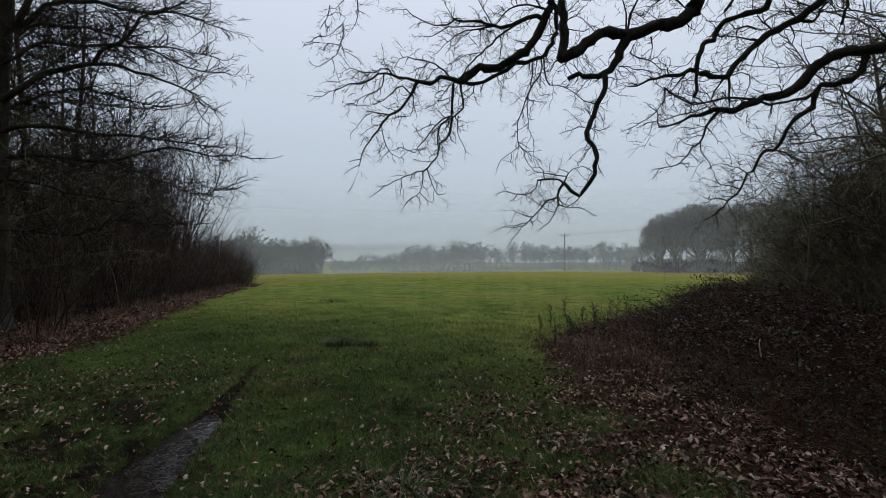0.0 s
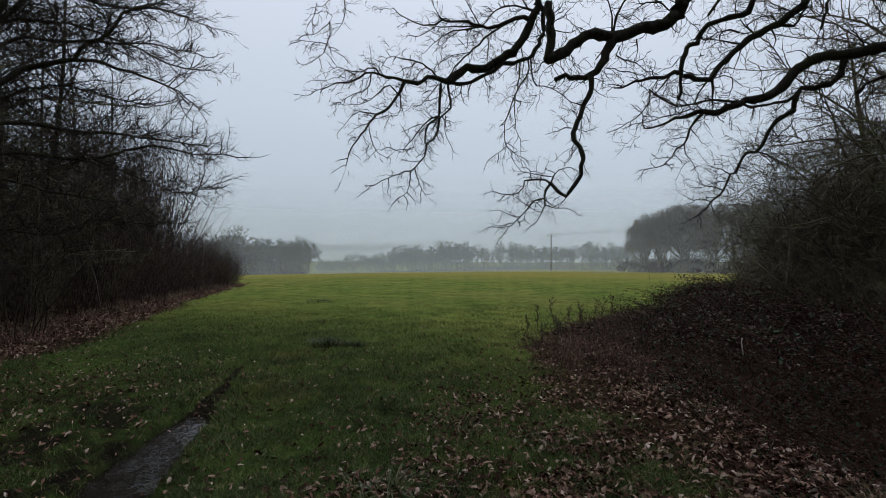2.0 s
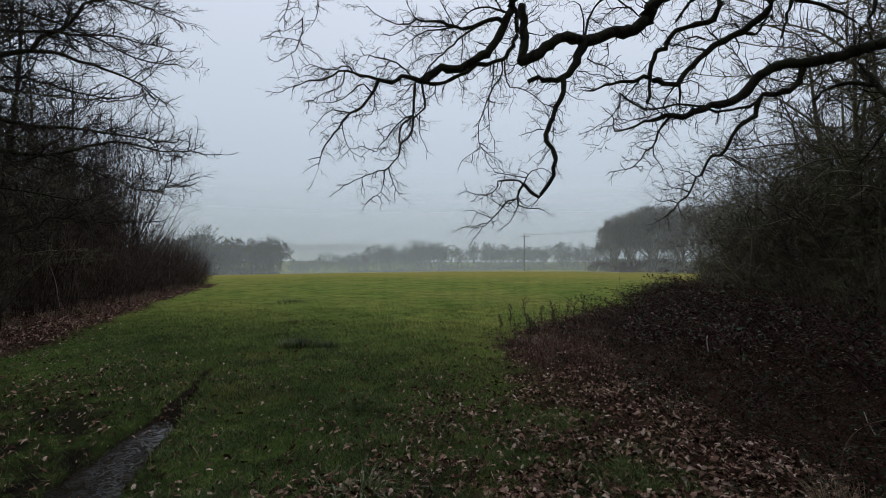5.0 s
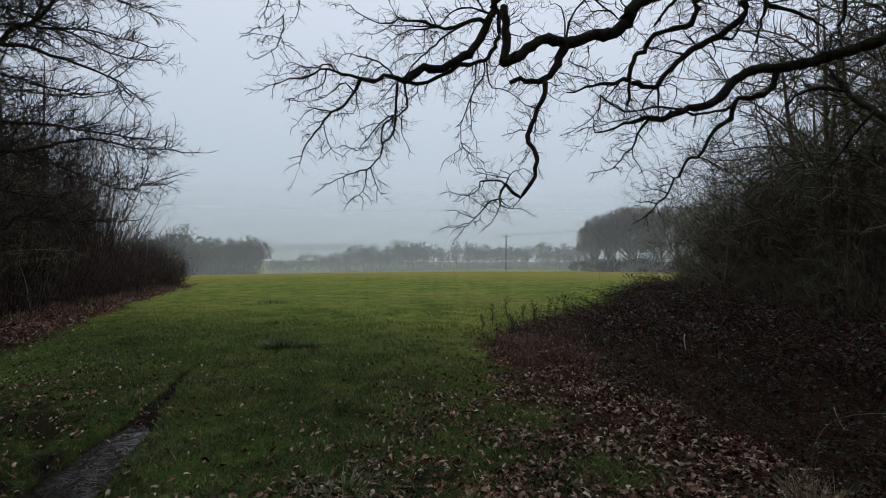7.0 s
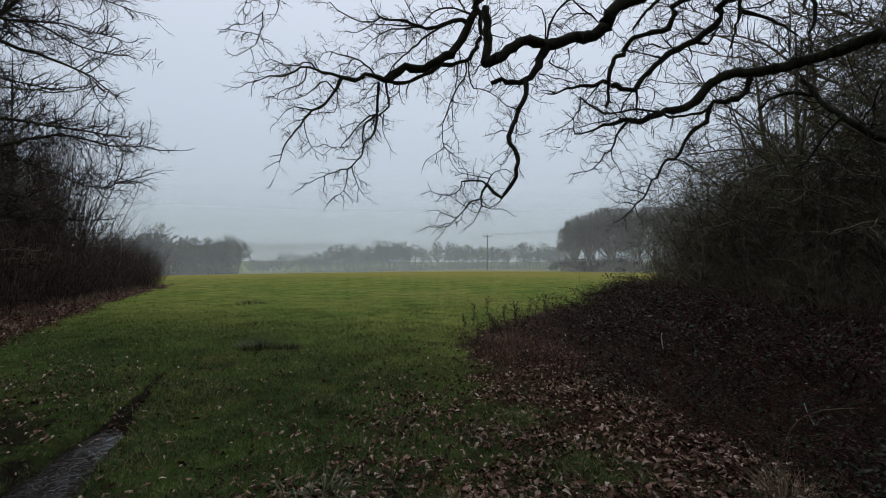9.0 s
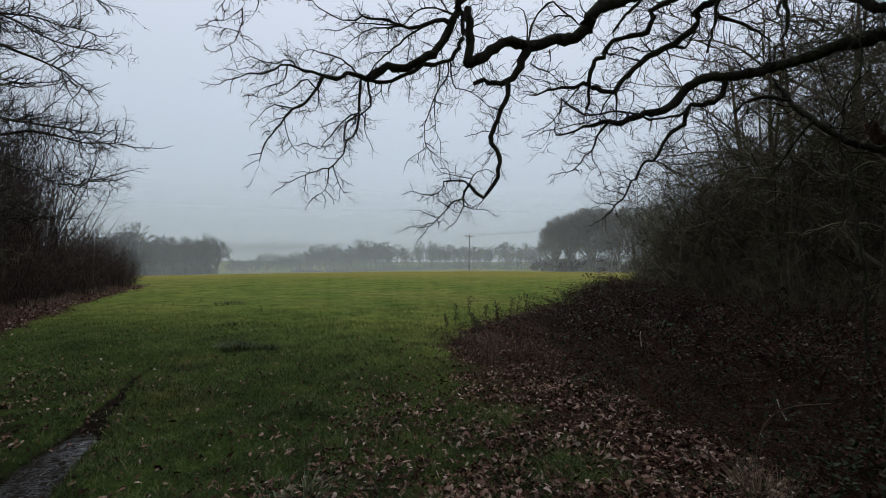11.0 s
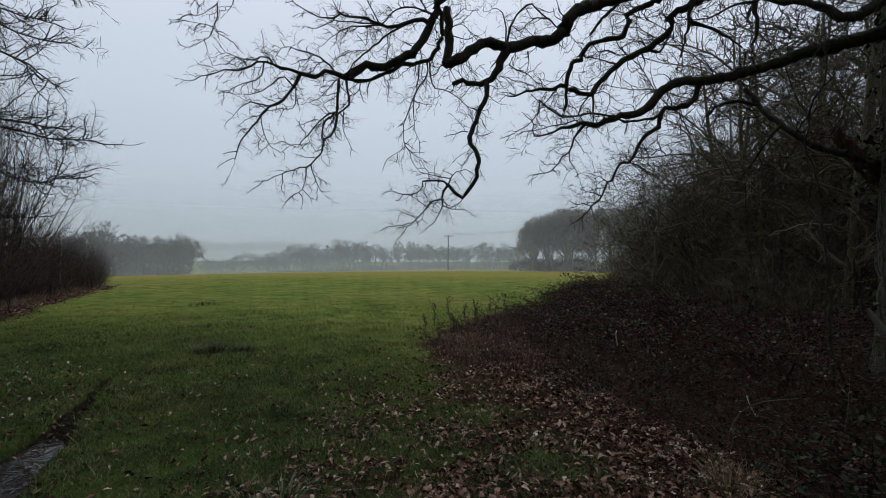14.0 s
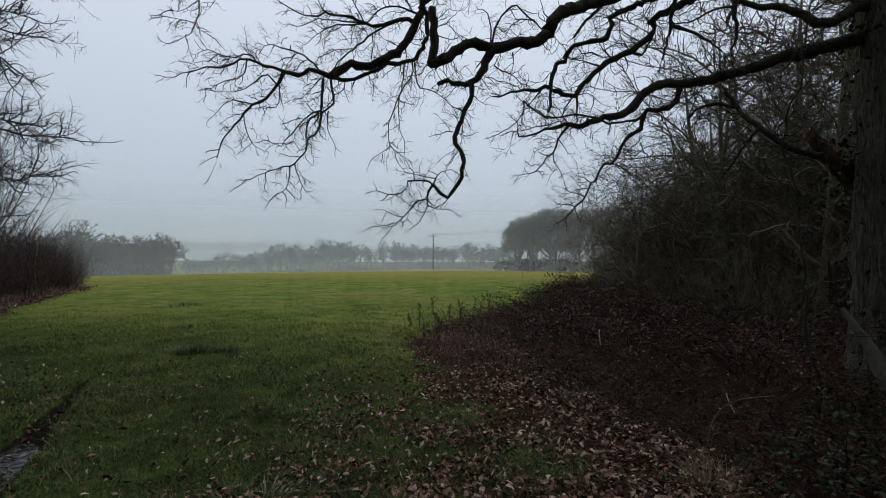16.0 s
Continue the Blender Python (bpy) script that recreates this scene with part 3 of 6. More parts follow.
def furrowed(path, radii, sides, origin, material, ridges=24.0, depth=0.075):
    """A trunk with deep vertical bark ridges."""
    rows = []
    for i, (p, r) in enumerate(zip(path, radii)):
        for j in range(sides):
            a = 2 * math.pi * j / sides
            q = Vector((math.cos(a) * ridges * 0.5, math.sin(a) * ridges * 0.5, p.z * 2.2))
            n = abs(noise.noise(q)) * 1.6 + 0.35 * noise.noise(q * 2.7)
            rr = r * (1 + depth * (n - 0.4)) + 0.02 * noise.noise(Vector((p.z * 0.8, a, 3.0)))
            rows.append((p.x + rr * math.cos(a) - origin[0], p.y + rr * math.sin(a) - origin[1], p.z - origin[2]))
    idx = np.arange(len(path) * sides).reshape(len(path), sides)
    nx = np.roll(idx, -1, axis=1)
    return mesh_of("trunk", np.array(rows), [np.stack([idx[:-1], nx[:-1], nx[1:], idx[1:]], axis=-1).reshape(-1, 4)], material)


_path = curve_through(_trunk, 0.07)
oak_trunk = part("trunk", furrowed(_path, [0.63 * (1 - 0.045 * (p.z - _z)) + 0.14 * math.exp(-(p.z - _z) * 2.2) for p in _path], 190, OAK, M_TRUNK), oak,
                 "deeply furrowed grey-brown oak trunk")


oak_limb(0.135, 0.056, (6.3, 4.95, 6.7), (4.4, 5.9, 5.7), (2.2, 5.58, 4.62), (2.04, 5.6, 4.39), (1.81, 5.62, 4.25), (1.55, 5.63, 4.22), (1.32, 5.63, 4.15), (1.12, 5.62, 4.21), (0.99, 5.61, 4.16), (0.82, 5.6, 4.02), (0.65, 5.58, 3.91), (0.58, 5.57, 3.89))
oak_limb(0.055, 0.045, (0.59, 5.57, 3.89), (0.62, 5.57, 4.11), (0.61, 5.57, 4.37), (0.59, 5.57, 4.55))
oak_limb(0.058, 0.022, (1.33, 5.63, 4.14), (1.25, 5.62, 3.97), (1.19, 5.62, 3.83), (1.05, 5.62, 3.73), (0.92, 5.61, 3.69), (0.79, 5.59, 3.71), (0.68, 5.58, 3.68))
oak_limb(0.033, 0.021, (1.05, 5.52, 3.71), (1.05, 5.49, 3.52), (0.98, 5.47, 3.35), (0.89, 5.44, 3.15), (0.83, 5.42, 3.02), (0.84, 5.4, 2.94), (0.91, 5.37, 2.85), (0.95, 5.35, 2.75), (0.9, 5.32, 2.55), (0.87, 5.3, 2.46), (0.79, 5.29, 2.36), (0.74, 5.29, 2.3), (0.67, 5.3, 2.34), (0.59, 5.33, 2.43))
oak_limb(0.014, 0.005, (0.59, 5.33, 2.44), (0.55, 5.35, 2.49), (0.41, 5.36, 2.5), (0.32, 5.37, 2.48), (0.3, 5.35, 2.42), (0.25, 5.34, 2.35), (0.17, 5.34, 2.32), (0.08, 5.34, 2.33))
oak_limb(0.017, 0.004, (0.59, 5.33, 2.44), (0.54, 5.32, 2.37), (0.52, 5.31, 2.29), (0.41, 5.31, 2.25), (0.33, 5.3, 2.16), (0.25, 5.28, 2.08), (0.17, 5.27, 2), (0.08, 5.27, 1.97))
oak_limb(0.011, 0.004, (0.52, 5.31, 2.29), (0.53, 5.29, 2.21), (0.48, 5.28, 2.11), (0.43, 5.26, 2.02))
oak_limb(0.008, 0.004, (0.53, 5.29, 2.21), (0.62, 5.27, 2.17), (0.74, 5.26, 2.17))
oak_limb(0.01, 0.004, (0.59, 5.33, 2.44), (0.63, 5.35, 2.54), (0.69, 5.36, 2.6), (0.75, 5.35, 2.62))
oak_limb(0.006, 0.003, (0.62, 5.35, 2.52), (0.52, 5.36, 2.54), (0.41, 5.38, 2.56), (0.29, 5.39, 2.59), (0.22, 5.41, 2.68))
oak_limb(0.007, 0.004, (0.83, 5.43, 3.07), (0.76, 5.44, 3.08), (0.7, 5.45, 3.06))
oak_limb(0.006, 0.003, (0.9, 5.38, 2.87), (0.85, 5.38, 2.8), (0.79, 5.37, 2.72))
oak_limb(0.065, 0.048, (6.3, 4.95, 7.4), (3.6, 6.2, 7), (1.6, 6.3, 5.8), (0.62, 6.12, 5.01), (0.52, 6.11, 4.79), (0.43, 6.09, 4.59), (0.32, 6.07, 4.37), (0.21, 6.05, 4.21), (0.1, 6.02, 4.14), (-0.04, 5.99, 4.04), (-0.18, 5.95, 3.98), (-0.35, 5.89, 3.97), (-0.48, 5.85, 3.85), (-0.59, 5.81, 3.78))
oak_limb(0.033, 0.004, (-0.58, 5.81, 3.78), (-0.68, 5.77, 3.8), (-0.81, 5.72, 3.81), (-0.87, 5.69, 3.75), (-0.93, 5.66, 3.71), (-1.08, 5.59, 3.73), (-1.2, 5.53, 3.74), (-1.32, 5.46, 3.75), (-1.4, 5.41, 3.77), (-1.48, 5.36, 3.73), (-1.54, 5.32, 3.69), (-1.59, 5.3, 3.64), (-1.69, 5.23, 3.59), (-1.79, 5.15, 3.54), (-1.86, 5.1, 3.48), (-1.92, 5.05, 3.45))
oak_limb(0.036, 0.026, (2.4, 6.1, 5.9), (0.68, 6.13, 5.09), (0.61, 6.12, 4.72), (0.58, 6.12, 4.46), (0.5, 6.1, 4.26), (0.39, 6.08, 4.14), (0.21, 6.05, 4.07), (0.09, 6.02, 4.08))
oak_limb(0.026, 0.02, (0.1, 6.02, 4.08), (-0, 5.99, 3.98), (-0.18, 5.95, 3.89), (-0.31, 5.9, 3.8), (-0.45, 5.86, 3.76), (-0.58, 5.81, 3.76))
oak_limb(0.02, 0.004, (-0.66, 5.78, 3.74), (-0.67, 5.77, 3.54), (-0.68, 5.77, 3.37), (-0.69, 5.77, 3.17), (-0.74, 5.75, 3.06), (-0.82, 5.71, 3), (-0.85, 5.7, 2.85), (-0.95, 5.65, 2.7), (-1, 5.63, 2.67), (-1.13, 5.56, 2.62), (-1.25, 5.5, 2.56), (-1.36, 5.43, 2.47))
oak_limb(0.016, 0.012, (-0.58, 5.81, 3.76), (-0.56, 5.82, 3.63), (-0.55, 5.82, 3.46), (-0.62, 5.79, 3.38), (-0.68, 5.77, 3.33))
oak_limb(0.013, 0.004, (-0.68, 5.77, 3.35), (-0.77, 5.73, 3.31), (-0.87, 5.69, 3.21), (-0.93, 5.66, 3.14), (-0.98, 5.64, 3.03), (-1.05, 5.6, 2.94), (-1.09, 5.58, 2.87), (-1.16, 5.54, 2.9))
oak_limb(0.013, 0.01, (-0.7, 5.76, 3.32), (-0.8, 5.72, 3.22), (-0.83, 5.71, 3.08), (-0.83, 5.71, 3))
oak_limb(0.008, 0.003, (-0.95, 5.65, 2.7), (-0.92, 5.66, 2.57), (-0.86, 5.69, 2.45), (-0.82, 5.71, 2.38))
oak_limb(0.008, 0.003, (-1, 5.63, 2.67), (-1.01, 5.62, 2.47), (-1.08, 5.58, 2.36), (-1.15, 5.55, 2.31))
oak_limb(0.009, 0.003, (-0.69, 5.77, 3.73), (-0.81, 5.72, 3.56), (-0.87, 5.69, 3.48))
oak_limb(0.008, 0.003, (-0.6, 5.8, 3.36), (-0.61, 5.8, 3.21), (-0.58, 5.81, 3.08), (-0.54, 5.82, 3.01))
oak_limb(0.008, 0.003, (-0.41, 5.87, 3.77), (-0.43, 5.86, 3.65), (-0.53, 5.83, 3.56), (-0.56, 5.82, 3.51))
oak_limb(0.022, 0.004, (-1.07, 5.59, 3.73), (-1.11, 5.57, 3.61), (-1.17, 5.54, 3.5), (-1.23, 5.51, 3.39), (-1.28, 5.48, 3.33), (-1.37, 5.43, 3.29), (-1.43, 5.39, 3.17), (-1.47, 5.37, 3.09), (-1.55, 5.31, 2.98), (-1.6, 5.28, 2.88), (-1.65, 5.25, 2.74), (-1.67, 5.24, 2.65))
oak_limb(0.009, 0.003, (-1.37, 5.43, 3.29), (-1.48, 5.37, 3.29), (-1.54, 5.32, 3.29), (-1.61, 5.28, 3.22), (-1.67, 5.23, 3.13))
oak_limb(0.01, 0.003, (-1.15, 5.55, 3.57), (-1.2, 5.53, 3.62), (-1.22, 5.52, 3.65), (-1.29, 5.48, 3.62), (-1.34, 5.45, 3.54), (-1.42, 5.4, 3.45), (-1.53, 5.33, 3.37), (-1.68, 5.23, 3.34))
oak_limb(0.007, 0.003, (-1.12, 5.57, 3.6), (-1.11, 5.57, 3.44), (-1.14, 5.56, 3.31), (-1.26, 5.5, 3.29), (-1.34, 5.45, 3.25))
oak_limb(0.006, 0.003, (-1.44, 5.39, 3.17), (-1.42, 5.4, 3), (-1.35, 5.44, 2.85), (-1.25, 5.5, 2.8), (-1.16, 5.54, 2.88))
oak_limb(0.01, 0.003, (-1.33, 5.45, 3.75), (-1.37, 5.43, 3.82), (-1.46, 5.38, 3.81), (-1.51, 5.35, 3.76), (-1.64, 5.26, 3.74), (-1.74, 5.19, 3.75), (-1.8, 5.14, 3.71))
oak_limb(0.009, 0.003, (-1.42, 5.4, 3.75), (-1.44, 5.39, 3.6), (-1.49, 5.36, 3.54), (-1.64, 5.26, 3.45), (-1.73, 5.19, 3.33))
oak_limb(0.007, 0.003, (-1.57, 5.31, 3.67), (-1.59, 5.3, 3.71), (-1.66, 5.24, 3.73), (-1.74, 5.19, 3.63))
oak_limb(0.013, 0.004, (-0.69, 5.77, 3.8), (-0.76, 5.74, 3.89), (-0.87, 5.69, 3.95), (-0.96, 5.65, 3.99), (-1.09, 5.59, 3.98), (-1.17, 5.54, 4), (-1.26, 5.49, 3.96), (-1.31, 5.47, 3.85))
oak_limb(0.03, 0.004, (0.43, 6.09, 4.62), (0.35, 6.08, 4.66), (0.24, 6.05, 4.63), (0.1, 6.02, 4.56), (-0.04, 5.99, 4.51), (-0.18, 5.95, 4.5), (-0.35, 5.89, 4.55), (-0.52, 5.83, 4.52), (-0.65, 5.78, 4.52), (-0.75, 5.74, 4.44), (-0.87, 5.69, 4.43), (-1.03, 5.62, 4.47), (-1.12, 5.57, 4.5), (-1.2, 5.53, 4.56))
oak_limb(0.013, 0.004, (-0.18, 5.95, 4.5), (-0.35, 5.89, 4.45), (-0.52, 5.83, 4.4), (-0.65, 5.78, 4.32), (-0.75, 5.75, 4.22))
oak_limb(0.011, 0.004, (-0.21, 5.94, 4.51), (-0.39, 5.88, 4.48), (-0.59, 5.81, 4.45), (-0.72, 5.76, 4.43), (-0.84, 5.7, 4.33), (-0.97, 5.65, 4.27))
oak_limb(0.015, 0.008, (0.1, 6.02, 4.55), (-0, 5.99, 4.47), (-0.11, 5.97, 4.39), (-0.21, 5.94, 4.28), (-0.33, 5.9, 4.15), (-0.42, 5.87, 4.06), (-0.5, 5.84, 3.97), (-0.57, 5.81, 3.83))
oak_limb(0.009, 0.005, (-0.1, 5.97, 4.4), (-0.09, 5.97, 4.25), (-0.11, 5.96, 4.08))
oak_limb(0.007, 0.003, (-0.32, 5.9, 4.16), (-0.45, 5.86, 4.13), (-0.58, 5.81, 4.07), (-0.71, 5.76, 3.97))
oak_limb(0.014, 0.006, (0.48, 6.1, 4.74), (0.35, 6.08, 4.78), (0.21, 6.05, 4.79), (0.07, 6.01, 4.77), (-0.04, 5.99, 4.68), (-0.12, 5.96, 4.57), (-0.18, 5.95, 4.51))
oak_limb(0.009, 0.004, (-0.2, 5.94, 4.52), (-0.28, 5.91, 4.65), (-0.35, 5.89, 4.78), (-0.42, 5.87, 4.9))
oak_limb(0.007, 0.003, (-0.65, 5.78, 4.52), (-0.72, 5.76, 4.63), (-0.78, 5.73, 4.76))
oak_limb(0.01, 0.004, (0.42, 6.09, 4.74), (0.28, 6.06, 4.94), (0.1, 6.02, 5.06))
oak_limb(0.012, 0.003, (0.2, 6.4, 6.2), (-0.6, 5.9, 5.4), (-1.8, 5.15, 4.52), (-1.8, 5.14, 4.3), (-1.86, 5.1, 4.18), (-1.91, 5.06, 4.09), (-2.02, 4.97, 4.02))
oak_limb(0.008, 0.003, (-1.82, 5.13, 4.24), (-1.82, 5.13, 4.09), (-1.85, 5.11, 3.98), (-1.83, 5.12, 3.93), (-1.74, 5.19, 3.9))
oak_limb(0.006, 0.003, (-1.85, 5.11, 3.98), (-1.95, 5.02, 3.97), (-2.03, 4.96, 3.96))
oak_limb(0.006, 0.003, (-1.84, 5.11, 3.98), (-1.88, 5.08, 3.85), (-1.96, 5.01, 3.76))
oak_limb(0.007, 0.003, (-1.69, 5.23, 4.54), (-1.68, 5.23, 4.35), (-1.74, 5.19, 4.17))
oak_limb(0.006, 0.003, (-1.94, 5.04, 4.4), (-1.96, 5.02, 4.24), (-2.02, 4.97, 4.12))
oak_limb(0.014, 0.004, (0.4, 6.09, 4.14), (0.41, 6.09, 4.01), (0.38, 6.08, 3.9), (0.3, 6.07, 3.79), (0.25, 6.05, 3.68), (0.19, 6.04, 3.53), (0.13, 6.03, 3.38), (0.11, 6.02, 3.21), (0.13, 6.03, 3.03))
oak_limb(0.006, 0.003, (0.13, 6.03, 3.03), (0.04, 6, 2.94), (-0.07, 5.98, 2.86))
oak_limb(0.006, 0.003, (0.13, 6.03, 3.03), (0.25, 6.05, 2.93), (0.34, 6.07, 2.88))
oak_limb(0.008, 0.003, (0.23, 6.05, 3.65), (0.23, 6.05, 3.46), (0.25, 6.05, 3.25), (0.31, 6.07, 3.11))
oak_limb(0.011, 0.004, (0.43, 6.09, 4.16), (0.45, 6.09, 3.95), (0.5, 6.1, 3.8), (0.68, 6.13, 3.78), (0.83, 6.15, 3.68), (0.94, 6.16, 3.59), (1.06, 6.17, 3.56))
oak_limb(0.009, 0.005, (0.3, 6.07, 4.09), (0.29, 6.06, 3.93), (0.26, 6.06, 3.72))
oak_limb(0.06, 0.028, (6.3, 4.95, 6.3), (5, 6, 5.8), (3.25, 6.14, 5), (3.11, 6.15, 4.82), (3.04, 6.16, 4.64), (2.97, 6.16, 4.59), (2.82, 6.17, 4.58), (2.64, 6.17, 4.53), (2.5, 6.17, 4.42), (2.44, 6.17, 4.28), (2.32, 6.17, 4.22), (2.28, 6.17, 4.09), (2.26, 6.17, 3.92))
oak_limb(0.026, 0.015, (2.26, 6.17, 3.92), (2.25, 6.17, 3.8), (2.24, 6.17, 3.65), (2.21, 6.17, 3.6))
oak_limb(0.03, 0.008, (2.26, 6.17, 3.91), (2.17, 6.16, 3.93), (2.06, 6.16, 3.87), (1.87, 6.14, 3.85), (1.69, 6.13, 3.82), (1.61, 6.12, 3.76), (1.45, 6.1, 3.73))
oak_limb(0.078, 0.03, (6.3, 4.95, 6.2), (5.3, 5.8, 5.7), (3.77, 6.08, 4.97), (3.69, 6.1, 4.79), (3.62, 6.1, 4.65), (3.49, 6.12, 4.55), (3.35, 6.13, 4.45), (3.21, 6.14, 4.39), (3.07, 6.15, 4.32), (2.93, 6.16, 4.2), (2.78, 6.17, 4.06), (2.68, 6.17, 3.95), (2.63, 6.17, 3.88), (2.57, 6.17, 3.82), (2.42, 6.17, 3.84), (2.28, 6.17, 3.89))
oak_limb(0.016, 0.01, (2.61, 6.17, 3.85), (2.62, 6.17, 3.69), (2.62, 6.17, 3.51))
oak_limb(0.012, 0.006, (2.57, 6.17, 3.82), (2.46, 6.17, 3.66), (2.41, 6.17, 3.54))
oak_limb(0.009, 0.004, (2.65, 6.17, 3.84), (2.75, 6.17, 3.87), (2.85, 6.17, 3.84), (2.85, 6.17, 3.73), (2.8, 6.17, 3.6))
oak_limb(0.03, 0.016, (3.11, 6.15, 5.26), (2.9, 6.16, 4.99), (2.75, 6.17, 4.86), (2.68, 6.17, 4.75), (2.61, 6.17, 4.68), (2.57, 6.17, 4.62))
oak_limb(0.012, 0.005, (2.12, 6.16, 3.87), (2.02, 6.16, 3.76), (1.95, 6.15, 3.66), (1.87, 6.15, 3.7))
oak_limb(0.012, 0.006, (1.87, 6.15, 3.72), (1.95, 6.15, 3.65), (2.09, 6.16, 3.56), (2.17, 6.16, 3.51), (2.35, 6.17, 3.52), (2.49, 6.17, 3.56))
oak_limb(0.01, 0.004, (1.88, 6.15, 3.7), (1.87, 6.15, 3.57), (1.76, 6.14, 3.42), (1.65, 6.12, 3.33), (1.54, 6.11, 3.26))
oak_limb(0.012, 0.005, (3.1, 6.15, 4.34), (3, 6.16, 4.46), (2.93, 6.16, 4.55))
oak_limb(0.012, 0.004, (2.96, 6.16, 4.24), (2.86, 6.17, 4.26), (2.75, 6.17, 4.3), (2.61, 6.17, 4.31), (2.5, 6.17, 4.35))
oak_limb(0.014, 0.005, (2.93, 6.16, 4.38), (2.82, 6.17, 4.42), (2.68, 6.17, 4.39), (2.61, 6.17, 4.33))
oak_limb(0.02, 0.01, (3.35, 6.13, 4.45), (3.52, 6.12, 4.42), (3.59, 6.11, 4.54), (3.69, 6.1, 4.65))
oak_limb(0.012, 0.004, (3.28, 6.14, 4.39), (3.33, 6.13, 4.26), (3.3, 6.14, 4.16))
oak_limb(0.012, 0.004, (3.36, 6.13, 4.46), (3.28, 6.14, 4.56), (3.18, 6.15, 4.56), (3.04, 6.16, 4.49))
oak_limb(0.098, 0.054, (6.3, 4.95, 4.45), (5.4, 5.38, 4.27), (5.19, 5.58, 4.26), (4.85, 5.82, 4.16), (4.48, 5.92, 4.08), (4.1, 6.01, 4), (3.82, 6.08, 4.02), (3.62, 6.11, 3.94), (3.51, 6.12, 3.86))
oak_limb(0.066, 0.008, (3.53, 6.12, 3.87), (3.41, 6.13, 3.72), (3.31, 6.14, 3.63), (3.17, 6.15, 3.58), (2.99, 6.16, 3.55), (2.85, 6.17, 3.49), (2.64, 6.17, 3.42), (2.53, 6.17, 3.44), (2.35, 6.17, 3.4), (2.16, 6.16, 3.35), (1.98, 6.15, 3.25), (1.8, 6.14, 3.22))
oak_limb(0.045, 0.03, (4.02, 6.05, 3.99), (3.98, 6.06, 3.78), (3.87, 6.08, 3.7), (3.71, 6.1, 3.66), (3.59, 6.11, 3.65), (3.53, 6.12, 3.53), (3.51, 6.12, 3.39))
oak_limb(0.03, 0.009, (3.52, 6.12, 3.41), (3.37, 6.13, 3.32), (3.27, 6.14, 3.22), (3.19, 6.15, 3.07), (3.1, 6.16, 2.93), (2.97, 6.16, 2.91), (2.92, 6.17, 2.78), (2.88, 6.17, 2.68), (2.81, 6.17, 2.66), (2.74, 6.17, 2.5), (2.7, 6.17, 2.42), (2.6, 6.18, 2.34), (2.49, 6.18, 2.21), (2.41, 6.17, 2.16))
oak_limb(0.022, 0.014, (3.57, 6.11, 3.62), (3.44, 6.13, 3.52), (3.24, 6.15, 3.49), (3.06, 6.16, 3.47), (2.96, 6.16, 3.51))
oak_limb(0.022, 0.004, (2.54, 6.17, 3.45), (2.42, 6.17, 3.33), (2.35, 6.17, 3.22), (2.31, 6.17, 3.11), (2.27, 6.17, 3.04), (2.2, 6.17, 3), (2.13, 6.16, 2.89), (2.05, 6.16, 2.79), (1.91, 6.15, 2.76))
oak_limb(0.009, 0.004, (2.29, 6.17, 3.07), (2.29, 6.17, 2.93), (2.36, 6.17, 2.83))
oak_limb(0.009, 0.004, (2.36, 6.17, 3.23), (2.44, 6.17, 3.13))
oak_limb(0.02, 0.006, (2.99, 6.16, 3.53), (2.78, 6.17, 3.55), (2.64, 6.17, 3.58), (2.49, 6.17, 3.56), (2.31, 6.17, 3.52), (2.17, 6.16, 3.51), (2.09, 6.16, 3.58), (1.91, 6.15, 3.65))
oak_limb(0.01, 0.003, (2.36, 6.17, 3.47), (2.2, 6.17, 3.41), (2.02, 6.16, 3.37), (1.83, 6.14, 3.32), (1.65, 6.12, 3.28), (1.55, 6.11, 3.23))
oak_limb(0.008, 0.003, (2.81, 6.17, 2.66), (2.71, 6.17, 2.73), (2.63, 6.17, 2.74))
oak_limb(0.009, 0.003, (2.73, 6.17, 2.47), (2.63, 6.17, 2.51), (2.52, 6.18, 2.53), (2.43, 6.17, 2.58))
oak_limb(0.008, 0.003, (2.58, 6.18, 2.34), (2.49, 6.18, 2.37), (2.38, 6.17, 2.35), (2.29, 6.17, 2.41))
oak_limb(0.01, 0.004, (3.1, 6.16, 2.93), (3.23, 6.15, 2.89), (3.4, 6.13, 2.78))
oak_limb(0.015, 0.008, (1.33, 5.63, 4.2), (1.35, 5.63, 4.34), (1.4, 5.63, 4.47), (1.49, 5.63, 4.61), (1.62, 5.62, 4.69), (1.72, 5.62, 4.6), (1.85, 5.61, 4.5), (1.94, 5.61, 4.42))
oak_limb(0.01, 0.005, (1.31, 5.63, 4.22), (1.31, 5.63, 4.4), (1.27, 5.62, 4.57), (1.22, 5.62, 4.6))
oak_limb(0.009, 0.003, (1.85, 5.61, 4.52), (1.68, 5.62, 4.52), (1.55, 5.63, 4.44), (1.5, 5.63, 4.34))
oak_limb(0.009, 0.003, (1.58, 5.63, 4.12), (1.6, 5.63, 4), (1.58, 5.63, 3.9))
oak_limb(0.01, 0.003, (1.39, 5.63, 4.04), (1.36, 5.63, 3.94), (1.45, 5.63, 3.88), (1.58, 5.63, 3.84), (1.68, 5.62, 3.74))
oak_limb(0.01, 0.006, (1.27, 5.63, 4.12), (1.21, 5.62, 4.01), (1.12, 5.62, 3.9))
oak_limb(0.008, 0.003, (0.66, 5.58, 4.24), (0.75, 5.59, 4.22), (0.85, 5.6, 4.2), (0.92, 5.61, 4.25))
